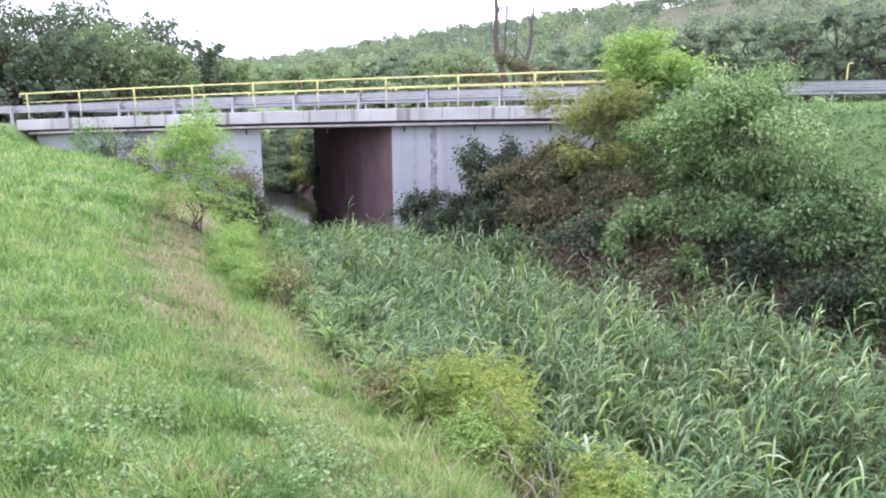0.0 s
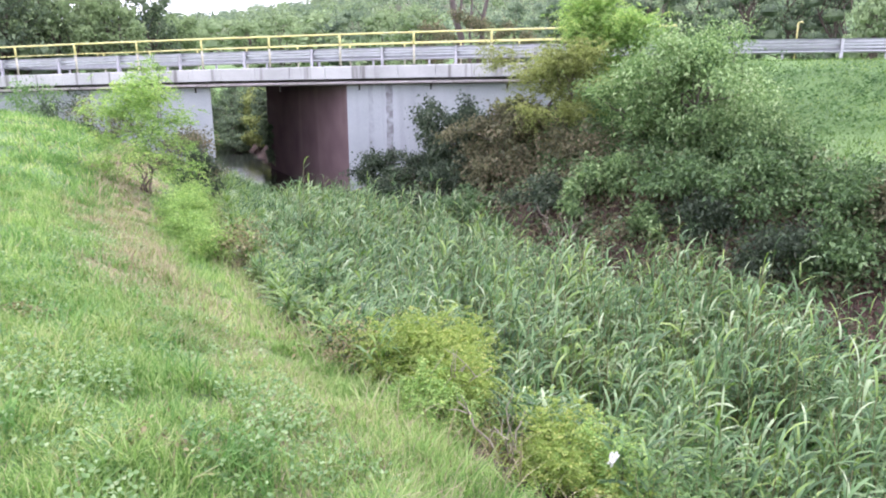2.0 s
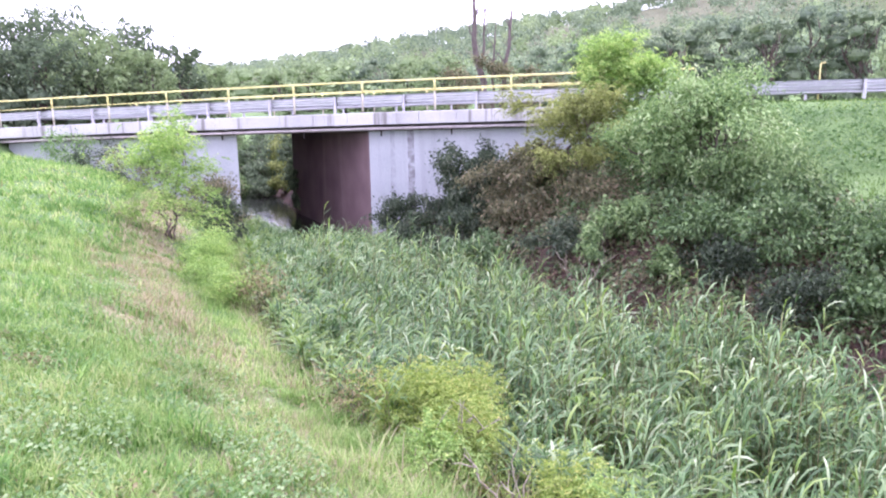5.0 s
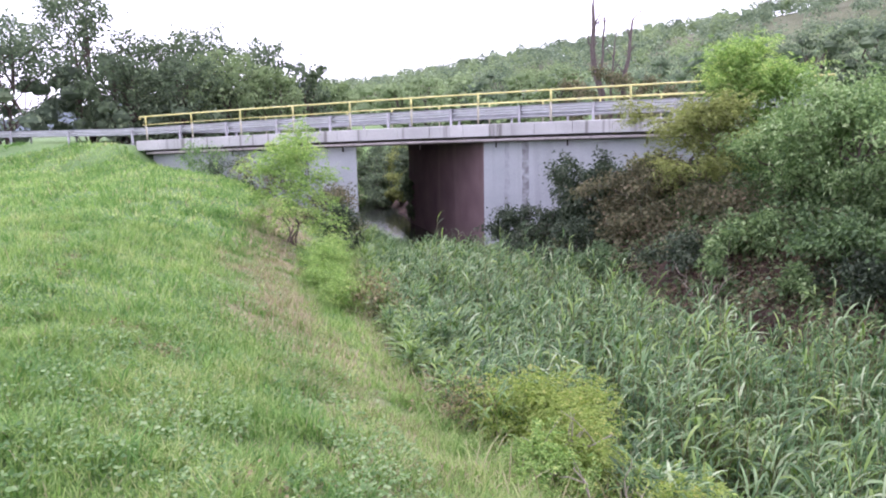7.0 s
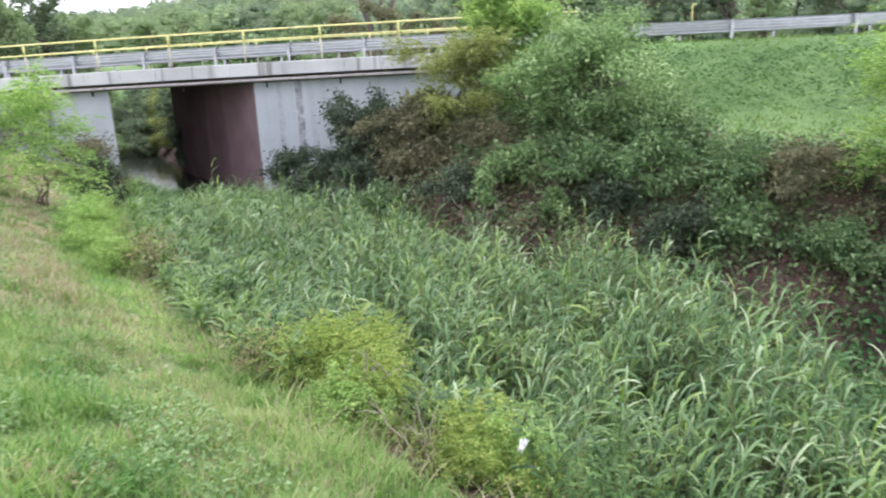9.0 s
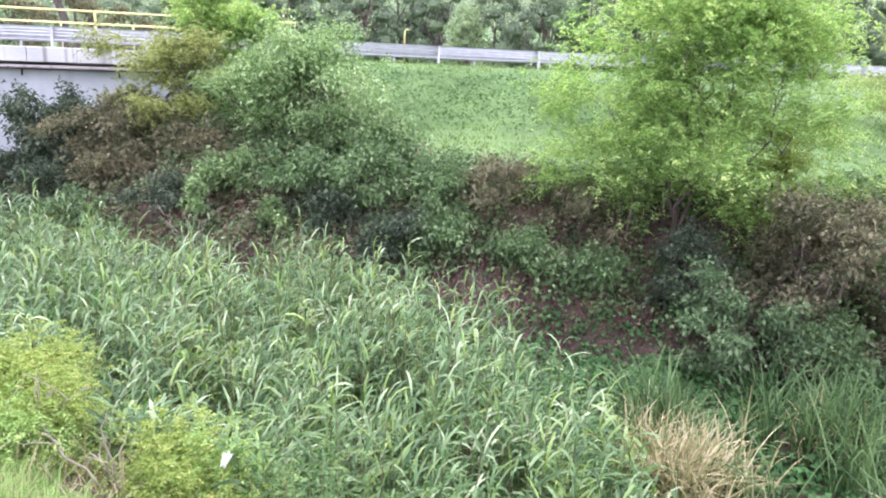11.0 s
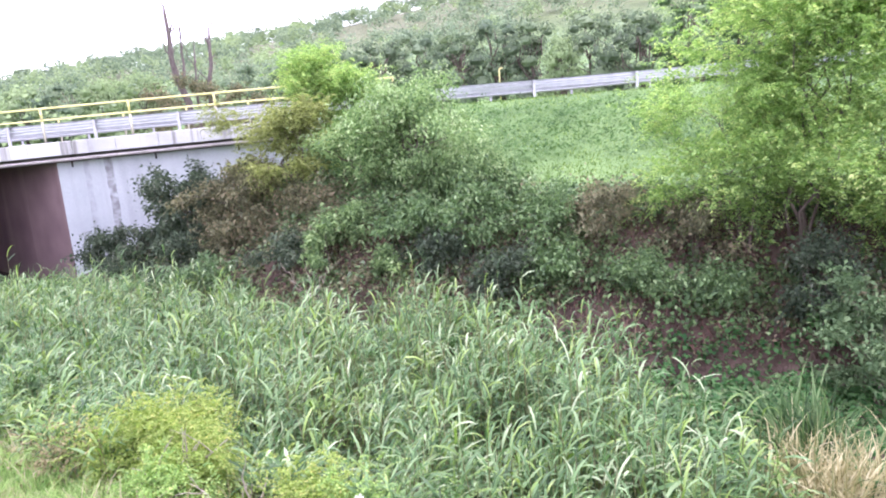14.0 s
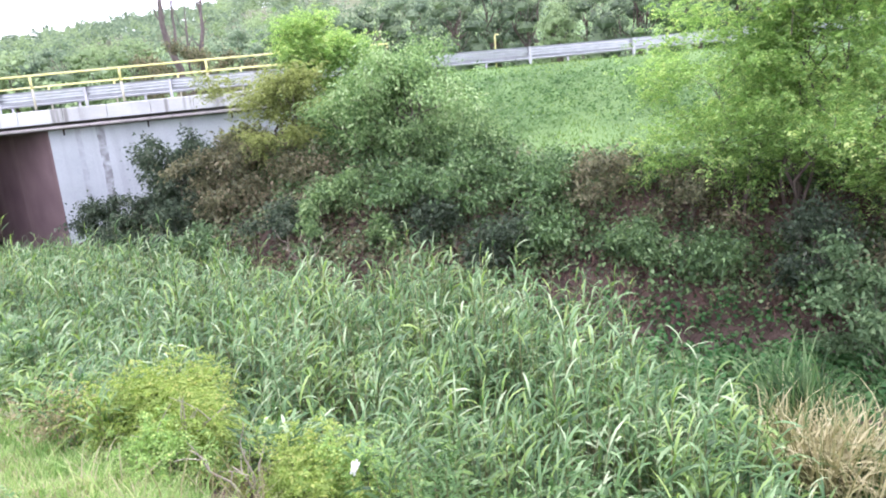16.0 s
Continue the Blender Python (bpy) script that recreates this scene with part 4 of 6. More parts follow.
# shrubs and trees of the far bank by the bridge
TOPS = [  # name, label, category, group, place, top, spread, crown from, clumps, leaves a clump, leaf, material, more
    ("shrub", "small dark shrub against the abutment corner", "shrub", "dark bank shrubs", (-0.6, 22.0), -1.35, 0.9, 0.05, 84, 50, 0.11, M_DARKLEAF, dict(stems=4, trunk_r=0.02, clump_r=0.25)),
    ("shrub", "small dark shrub in front of the wing wall", "shrub", "dark bank shrubs", (0.55, 21.0), -1.3, 0.75, 0.05, 63, 50, 0.11, M_DARKLEAF, dict(stems=4, trunk_r=0.02, clump_r=0.22)),
    ("shrub", "dense dark green shrub in front of the wing wall", "shrub", "dark bank shrubs", (1.8, 20.2), -0.1, 1.2, 0.05, 147, 56, 0.13, M_DARKLEAF, dict(stems=5, trunk_r=0.03, clump_r=0.26)),
    ("shrub", "dense brownish shrub on the bank below the wing wall", "shrub", "dark bank shrubs", (3.0, 19.0), 0.1, 1.2, 0.1, 133, 54, 0.12, M_BROWNLEAF, dict(stems=5, trunk_r=0.03, clump_r=0.26)),
    ("shrub", "brown-green withering shrub on the shaded bank", "shrub", "dark bank shrubs", (2.6, 17.6), -1.0, 1.0, 0.0, 98, 46, 0.11, M_BROWNLEAF, dict(stems=5, trunk_r=0.02)),
    ("shrub", "brown-green withering shrub on the shaded bank", "shrub", "dark bank shrubs", (4.2, 16.4), -0.8, 0.8, 0.0, 63, 40, 0.11, M_BROWNLEAF, dict(stems=5, trunk_r=0.02)),
    ("shrub", "dark tangled shrub at the foot of the shaded bank", "shrub", "dark bank shrubs", (3.5, 15.5), -1.35, 0.8, 0.0, 70, 44, 0.1, M_DARKLEAF, dict(stems=6, trunk_r=0.015, clump_r=0.26)),
    ("shrub", "dark tangled shrub at the foot of the shaded bank", "shrub", "dark bank shrubs", (1.2, 18.4), -1.3, 0.85, 0.0, 77, 44, 0.1, M_DARKLEAF, dict(stems=6, trunk_r=0.015, clump_r=0.26)),
    ("shrub", "dark brown tangled shrub at the foot of the shaded bank", "shrub", "dark bank shrubs", (4.6, 14.9), -1.2, 0.7, 0.0, 63, 44, 0.1, M_BROWNLEAF, dict(stems=6, trunk_r=0.015, clump_r=0.26)),
    ("shrub", "dark brown tangled shrub at the foot of the shaded bank", "shrub", "dark bank shrubs", (0.0, 20.2), -1.9, 0.7, 0.0, 56, 44, 0.1, M_DARKLEAF, dict(stems=6, trunk_r=0.015, clump_r=0.22)),
    ("elder_shrub", "grey-green broad-leaved shrub among the reeds", "shrub", "grey-green shrubs", (1.7, 15.9), -1.55, 0.8, 0.5, 77, 50, 0.09, M_SILVER, dict(stems=3, trunk_r=0.02, clump_r=0.18, flat=0.3)),
    ("locust_tree", "slender yellow-green locust tree beside the wing wall", "tree", "locust trees", (4.95, 19.0), 3.45, 0.7, 0.8, 84, 18, 0.3, M_LOCUST, dict(feather=6, leaflet=0.085, stems=2, shoots=4, trunk_r=0.04, clump_r=0.36, ragged=0.6, full=0.3, flat=0.3)),
    ("locust_tree", "slender yellow-green locust tree behind the bushy tree", "tree", "locust trees", (6.1, 18.7), 2.55, 0.8, 0.5, 77, 18, 0.3, M_LOCUST, dict(feather=6, leaflet=0.085, stems=3, shoots=5, trunk_r=0.035, clump_r=0.36, ragged=0.6, full=0.3, flat=0.3)),
    ("locust_tree", "small olive-brown locust tree beside the wing wall", "tree", "locust trees", (4.2, 18.3), 1.7, 1.3, 0.3, 140, 17, 0.3, M_OLIVE, dict(feather=6, leaflet=0.08, stems=4, trunk_r=0.045, clump_r=0.36, ragged=0.5, flat=0.3)),
    ("maple_tree", "bushy mid-green tree with pale shoots on the stream bank", "tree", "bank trees", (6.4, 14.9), 1.75, 1.4, 0.1, 322, 60, 0.1, M_MAPLE, dict(stems=8, trunk_r=0.05, clump_r=0.32, ragged=0.5, shoots=16, full=0.55, width=0.38)),
    ("maple_tree", "bushy green tree leaning out over the stream bank", "tree", "bank trees", (5.45, 15.7), 1.15, 0.95, 0.1, 154, 54, 0.1, M_MAPLE, dict(stems=5, trunk_r=0.045, clump_r=0.3, shoots=8, full=0.5, width=0.38)),
    ("maple_tree", "low bushy green tree at the foot of the taller one", "tree", "bank trees", (6.8, 13.6), 0.0, 1.05, 0.05, 168, 56, 0.095, M_MIDLEAF, dict(stems=6, trunk_r=0.035, clump_r=0.28, shoots=6, full=0.5, width=0.38)),
    # darker creeper leaves here paint in the shade of the trees above
    ("maple_sapling", "fresh green maple sapling low on the bank", "sapling", "saplings", (5.6, 13.5), -0.6, 0.75, 0.05, 105, 42, 0.095, M_IVY, dict(stems=5, trunk_r=0.03, clump_r=0.22, ragged=0.4, shoots=5, full=0.2)),
    ("maple_sapling", "fresh green maple sapling low on the bank", "sapling", "saplings", (4.55, 14.4), -0.5, 0.5, 0.05, 77, 42, 0.11, M_MIDLEAF, dict(stems=4, trunk_r=0.025, clump_r=0.2, ragged=0.4, shoots=5, full=0.2)),
    ("shrub", "dark shrub under the bushy tree", "shrub", "dark bank shrubs", (7.3, 13.2), -0.75, 0.95, 0.0, 90, 46, 0.1, M_IVY, dict(stems=5, trunk_r=0.02)),
    ("sapling", "fresh green sapling at the edge of the reeds", "sapling", "saplings", (3.75, 14.0), -0.55, 0.3, 0.2, 42, 30, 0.12, M_MIDLEAF, dict(stems=2, trunk_r=0.018, clump_r=0.15)),
    ("sapling", "bright green sapling at the edge of the reeds", "sapling", "saplings", (4.75, 12.9), -1.15, 0.28, 0.1, 35, 26, 0.11, M_MIDLEAF, dict(stems=2, trunk_r=0.015, clump_r=0.13)),
    ("locust_tree", "broad light green locust tree on top of the bank", "tree", "locust trees", (10.95, 8.5), 3.5, 1.5, 1.0, 252, 20, 0.31, M_LOCUST, dict(feather=6, leaflet=0.078, stems=6, trunk_r=0.035, clump_r=0.5, ragged=0.45, full=0.15, shoots=6, flat=0.25)),
    ("locust_tree", "low spreading light green locust on the bank's edge", "tree", "locust trees", (10.15, 9.0), 1.7, 1.2, 0.75, 154, 19, 0.3, M_LOCUST, dict(feather=6, leaflet=0.075, stems=4, trunk_r=0.025, clump_r=0.42, ragged=0.4, full=0.2, flat=0.25)),
    ("locust_tree", "light green locust stem leaning out over the bank", "tree", "locust trees", (11.85, 7.4), 3.5, 1.15, 1.0, 168, 19, 0.3, M_LOCUST, dict(feather=6, leaflet=0.075, stems=4, trunk_r=0.03, clump_r=0.42, ragged=0.45, full=0.15, flat=0.25)),
    ("shrub", "brownish withering shrub that overhangs the bank", "shrub", "bank shrubs", (10.9, 5.9), 0.15, 1.2, 0.45, 196, 60, 0.085, M_BROWNLEAF, dict(stems=6, trunk_r=0.03, clump_r=0.24, ragged=0.5, flat=0.35)),
    ("shrub", "brownish shrub with dark hollows on the bank", "shrub", "bank shrubs", (11.9, 4.4), 0.15, 1.25, 0.45, 182, 60, 0.085, M_BROWNLEAF, dict(stems=6, trunk_r=0.03, clump_r=0.24, ragged=0.5, flat=0.35)),
    ("shrub", "dark green shrub on the crest of the bank", "shrub", "bank shrubs", (12.9, 5.6), 0.45, 1.2, 0.2, 112, 50, 0.13, M_MIDLEAF, dict(stems=6, trunk_r=0.03, clump_r=0.26, ragged=0.4)),
    ("elder_shrub", "grey-green broad-leaved shrub low on the bank", "shrub", "grey-green shrubs", (9.65, 5.95), -1.45, 0.8, 0.4, 98, 46, 0.095, M_SILVER, dict(stems=4, trunk_r=0.02, clump_r=0.2, flat=0.3)),
    ("shrub", "yellowing shrub beside the locust tree", "shrub", "bank shrubs", (12.2, 7.2), 1.0, 0.6, 0.5, 49, 26, 0.24, M_YELLOW, dict(feather=6, leaflet=0.06, stems=3, trunk_r=0.02, clump_r=0.2)),
    ("young_tree", "pale yellow-green young tree on the grass slope", "tree", "young trees on the slope", (22.6, 10.2), 3.1, 1.0, 0.5, 126, 56, 0.13, M_PALE, dict(stems=9, trunk_r=0.018, clump_r=0.34, width=0.3, ragged=0.45, full=0.0)),
    ("young_tree", "slender pale green young tree on the grass slope", "tree", "young trees on the slope", (21.7, 7.9), 2.9, 0.75, 0.9, 84, 40, 0.13, M_PALE, dict(stems=5, trunk_r=0.018, clump_r=0.3, width=0.3, ragged=0.5, full=0.1)),
]
for k, (nm, lab, cat, grp, (x, y), top, spread, base, clumps, per, leaf, mat, more) in enumerate(TOPS):
    plant(nm, lab, cat, x, y, top - on_ground(x, y), spread, base, clumps, per, leaf, mat, grp, seed=30 + k, **more)


BRAMBLES = [(6.5, 11.9, -0.25, 0.75, M_IVY), (7.5, 11.3, -0.3, 0.75, M_IVY), (8.4, 10.7, -0.25, 0.75, M_BROWNLEAF), (7.0, 10.6, -1.1, 0.5, M_IVY), (8.3, 9.5, -1.35, 0.45, M_IVY), (6.3, 11.0, -1.3, 0.5, M_DARKLEAF),
            (9.1, 8.5, -1.5, 0.4, M_IVY), (5.7, 12.2, -1.0, 0.55, M_DARKLEAF), (9.3, 9.4, -0.45, 0.6, M_BROWNLEAF), (10.2, 7.5, -1.0, 0.5, M_DARKLEAF), (13.6, 3.2, -0.2, 1.0, M_MIDLEAF), (12.3, 3.2, -1.2, 0.8, M_DARKLEAF), (10.7, 4.9, -1.9, 0.5, M_IVY)]
for k, (x, y, top, spread, mat) in enumerate(BRAMBLES):
    words = "brownish bramble mound on the steep bank" if mat is M_BROWNLEAF else "green bramble mound hanging over the steep bank"
    plant("bramble", words, "bramble", x, y, max(top - on_ground(x, y), 0.4), spread, 0.03, 84, 40, 0.085, mat, "brambles on the bank", seed=200 + k, stems=6, trunk_r=0.01, clump_r=0.22, ragged=0.45, full=0.6)


def dead_stems():
    """Dry stems and roots that hang down the bare part of the bank."""
    b = Build()
    x, y, r = scatter(15000, 2, 15, 2, 15, 210)
    df, _ = side_of(FAR, x, y)
    keep = (df > 0.2) & (df < 2.2)
    x, y = x[keep], y[keep]
    n = len(x)
    hh = r.uniform(0.25, 0.7, n)
    red = Build()
    blades(red, np.stack([x, y, height(x, y) + 0.08], 1), hh * 0.7, 0.014, hh * r.uniform(0.5, 1.3, n), 3, r, r.normal(-2.3, 0.7, n), 0.9)
    tagged(part("hanging_roots", red, M_REDSTEM), "reddish brown roots and stems hanging down the steep bank", "dry stems", kind="stuff")
    n = 170
    x, y = 1.0 + r.normal(0, 0.35, n), 5.3 + r.normal(0, 0.4, n)
    hh = r.uniform(0.25, 0.75, n)
    blades(b, np.stack([x, y, height(x, y)], 1), hh, 0.01, hh * r.uniform(0.2, 1.2, n), 3, r, None, 0.6)
    tagged(part("dry_stems", b, M_WITHER), "pale dry grass stems by the dry branches", "dry stems", kind="stuff")


dead_stems()


# creepers: leaves that lie over the steep bank and spill over its edge
def creepers():
    b, b2 = Build(), Build()
    x, y, r = scatter(520000, -2, 20, -4, 22, 51)
    df, _ = side_of(FAR, x, y)
    cover = waves(x, y, 1.6, 0.5, 52) + waves(x, y, 0.5, 0.3, 53)
    hollow = (np.hypot(x - 7.2, y - 9.4) < 0.85 + 0.4 * waves(x, y, 0.8, 0.5, 57)) | (np.hypot(x - 9.4, y - 5.9) < 0.7 + 0.4 * waves(x, y, 0.8, 0.5, 59))
    hollow |= ((df > -0.3) & (df < 0.4)) | ((x > 8.5) & (df > 1.5) & (df < 2.2) & (cover < 0.3))
    keep = (df > np.where(x > 4.5, -2.2, -0.6)) & (df < 3.4) & (off_of(x, y) < -0.6) & (cover > -0.75) & (r.uniform(0, 1, len(x)) < np.where(hollow, 0.22, np.where(df > 2.0, 1.0, 0.85)) * np.where(x < 5.4, 0.8, 1.0))
    x, y, df = x[keep], y[keep], df[keep]
    k = len(x)
    z = height(x, y) + np.abs(r.normal(0, 0.11, k)) + (0.34 * np.clip(waves(x, y, 1.3, 0.7, 54), 0, 1.5) + 0.2 * np.clip(waves(x, y, 0.55, 0.7, 55), 0, 1.5)) * step(-0.3, 0.8, df)
    base = np.stack([x, y, z], 1)
    along = np.stack([-0.5 + r.normal(0, 0.6, k), -0.5 + r.normal(0, 0.6, k), r.normal(-0.1, 0.4, k)], 1)
    size = r.uniform(0.055, 0.125, k)
    pick = (r.uniform(0, 1, k) < 0.1 + 0.55 * (1 - step(4.5, 6.0, x))) | ((waves(x, y, 1.9, 0.6, 58) > 0.6) & (r.uniform(0, 1, k) < 0.5))
    leaves(b, base[~pick], along[~pick], size[~pick], 0.8, 0.2, r)
    leaves(b2, base[pick], along[pick], size[pick], 0.6, 0.2, r)
    tagged(part("creepers", b, M_IVY), "green creepers and brambles hanging over the steep bank", "creepers", kind="stuff")
    tagged(part("undergrowth", b2, M_BROWNLEAF), "dry brown-green undergrowth on the steep bank", "undergrowth", kind="stuff")


creepers()


# ---- reeds ----
def reed_top(x, y):
    return np.interp(y, [2, 5, 8, 14, 18, 21], [-1.95, -1.75, -1.5, -1.75, -2.15, -2.6]) + waves(x, y, 2.2, 0.12, 61) + waves(x, y, 0.7, 0.11, 65)


def reed_bed():
    stalk, leaf, young = Build(), Build(), Build()
    x, y, r = scatter(24000, -7, 7.5, 1.0, 23.5, 62)
    dn, _ = side_of(NEAR, x, y)
    df, _ = side_of(FAR, x, y)
    edge = np.interp(x - y, [-8, -5, -1.9, 0.5, 2.1], [0.25, 0.35, 1.4, 2.5, 3.3])
    keep = (dn > 0.0) & (df < -edge) & (off_of(x, y) < -1.2) & (x - y < 1.9) & (waves(x, y, 1.3, 0.5, 63) + waves(x, y, 0.5, 0.35, 64) > -0.3)
    keep &= x < 5.75 + waves(x, y, 0.9, 0.2, 68)
    keep &= (np.hypot(x - 1.3, y - 4.85) > 0.42) & ~((dn < 0.75) & (y < 6.0)) & ~((dn < 1.45 + 0.25 * waves(x, y, 0.8, 0.6, 70)) & (x > 1.7) & (y < 5.6)) & (np.hypot(x - 0.4, y - 6.3) > 0.5) & (np.hypot(x - 1.0, y - 6.2) > 0.38)
    keep &= np.hypot((x - 1.1) * 1.5, (y - 11.4) * 0.8) > 0.55
    x, y, dn = x[keep], y[keep], dn[keep]
    k = len(x)
    z0 = height(x, y)
    clump = waves(x, y, 1.1, 0.5, 66) + waves(x, y, 0.45, 0.4, 67)
    tall = r.uniform(0, 1, k) < 0.05 + 0.12 * (clump > 0.6)
    h = np.maximum(reed_top(x, y) + 0.05 + (y > 14) * (0.3 * step(-0.19, -0.15, x / y) - 0.25 * (1 - step(-0.23, -0.19, x / y))) - 0.4 * step(-0.6, 1.8, x - y) - z0, 0.55) * (1 + 0.15 * np.clip(clump, -1.4, 1.2)) * r.uniform(0.72, 1.1, k) * np.where(tall, 1.22, 1.0) * (0.72 + 0.28 * step(0, 0.6, dn))
    az = r.uniform(0, 6.28, k)
    lean = np.stack([np.cos(az), np.sin(az)], 1) * (r.uniform(0.02, 0.2, k) * h)[:, None]
    foot = np.stack([x, y, z0 - 0.05], 1)
    top = np.stack([x + lean[:, 0], y + lean[:, 1], z0 + h], 1)
    ring = np.array([(1, 0), (-0.5, 0.87), (-0.5, -0.87)])
    rows = []
    for f, rad in ((0, 0.009), (0.55, 0.007), (1, 0.003)):
        c = foot + (top - foot) * f
        rows.append(np.stack([c + np.array([a * rad, e * rad, 0]) for a, e in ring], 1))
    v = np.concatenate(rows, 1)
    o = np.arange(k)[:, None] * 9
    q = np.concatenate([o + np.array([a + j, a + (j + 1) % 3, a + 3 + (j + 1) % 3, a + 3 + j]) for a in (0, 3) for j in range(3)])
    stalk.add(v.reshape(-1, 3), q)
    # leaves in two ranks up the stalk; the wind lays most of them over to one side
    per = 11
    f = np.tile(np.linspace(0.3, 1.0, per), k) + r.normal(0, 0.03, k * per)
    kk = np.repeat(np.arange(k), per)
    n = k * per
    base = foot[kk] + (top[kk] - foot[kk]) * np.clip(f, 0.15, 1)[:, None]
    rank = np.tile(np.arange(per) % 2, k) * math.pi
    head = np.where(r.uniform(0, 1, n) < 0.45, r.normal(0.15, 0.8, n), az[kk] + rank + r.normal(0, 0.5, n))
    crest = np.clip((f - 0.8) / 0.2, 0, 1)
    ln = r.uniform(0.28, 0.5, n) * (1 - 0.25 * crest)
    rise = radians(1) * (r.normal(48, 12, n) + 22 * crest)
    fall = radians(1) * (r.normal(-48, 24, n) + 42 * crest * (r.uniform(0, 1, n) < 0.6))
    wide = r.uniform(0.016, 0.036, n) * (1 - 0.3 * crest)
    fresh = ((waves(x, y, 1.5, 0.6, 69) > 0.3) | (dn < 0.35))[kk] & (r.uniform(0, 1, n) < 0.55) | (r.uniform(0, 1, n) < 0.1)
    for sel, bb in ((~fresh, leaf), (fresh, young)):
        straps(bb, base[sel], head[sel], ln[sel], wide[sel], rise[sel], fall[sel], r, 4)
    tagged(part("reed_stalks", stalk, M_STALK), "thin reed stalks standing in the ditch", "reeds", kind="stuff")
    tagged(part("reed_leaves", leaf, M_REED), "broad arching grey-green reed leaves filling the ditch", "reeds", kind="stuff")
    tagged(part("young_reed_leaves", young, M_REEDNEW), "fresh yellow-green leaves of young reeds", "reeds", kind="stuff")


reed_bed()


def cattails():
    b, d = Build(), Build()
    x, y, r = scatter(1200, 4.2, 16, -5, 7, 71)
    dn, _ = side_of(NEAR, x, y)
    df, _ = side_of(FAR, x, y)
    keep = (dn > 0.6) & (df < -1.5) & (x > 5.5) & (waves(x, y, 1.0, 0.5, 72) > 0.1) & (x - y > 1.2)
    x, y = x[keep], y[keep]
    tx, ty = np.concatenate([7.1 + r.normal(0, 0.2, 45), 8.9 + r.normal(0, 0.4, 60)]), np.concatenate([5.15 + r.normal(0, 0.2, 45), 3.9 + r.normal(0, 0.35, 60)])
    x, y = np.concatenate([x, tx]), np.concatenate([y, ty])
    base = np.stack([x, y, height(x, y)], 1)
    dead = (np.hypot(x - 6.5, y - 4.35) < 0.6 + r.normal(0, 0.15, len(x))) | (r.uniform(0, 1, len(x)) < 0.1)
    cx, cy = 6.6 + r.normal(0, 0.28, 110), 4.45 + r.normal(0, 0.3, 110)
    straw = np.stack([cx, cy, height(cx, cy)], 1)
    for foot, bb, tall in ((base[~dead], b, 1.3), (np.concatenate([base[dead], straw]), d, 0.98)):
        p = np.repeat(foot, 7, 0)
        p[:, :2] += r.normal(0, 0.06, (len(p), 2))
        n = len(p)
        ln = tall * r.uniform(0.75, 1.3, n)
        straps(bb, p, r.uniform(0, 6.28, n), ln, r.uniform(0.016, 0.032, n), radians(1) * r.normal(84, 6, n), radians(1) * r.normal(5, 45, n), r, 5)
    tagged(part("cattail_leaves", b, M_CATTAIL), "upright green cattail leaves in the ditch", "cattails", kind="stuff")
    tagged(part("dead_cattails", d, M_STRAW), "straw-coloured dead cattail leaves in the ditch", "cattails", kind="stuff")


cattails()


def ditch_floor():
    """Low broad-leaved plants over the damp floor between the reeds and the steep bank."""
    b = Build()
    x, y, r = scatter(60000, 3.5, 15, -3, 12.5, 74)
    dn, _ = side_of(NEAR, x, y)
    df, _ = side_of(FAR, x, y)
    keep = (dn > 1.2) & (df < 0.35) & (x + 0.3 * waves(x, y, 0.8, 0.6, 75) > np.interp(y, [3, 9, 12], [5.2, 5.4, 4.6])) & (off_of(x, y) < -6)
    x, y = x[keep], y[keep]
    n = len(x)
    z = height(x, y) + r.uniform(0.02, 0.3, n) + 0.22 * np.clip(waves(x, y, 0.9, 0.7, 76), -0.2, 1.4)
    leaves(b, np.stack([x, y, z], 1), np.stack([r.normal(-0.3, 1, n), r.normal(-0.4, 1, n), r.normal(0.1, 0.35, n)], 1), r.uniform(0.06, 0.13, n), 0.7, 0.25, r)
    tagged(part("ditch_plants", b, M_NETTLE), "low dark green leafy plants on the ditch floor", "weeds", kind="stuff")


ditch_floor()


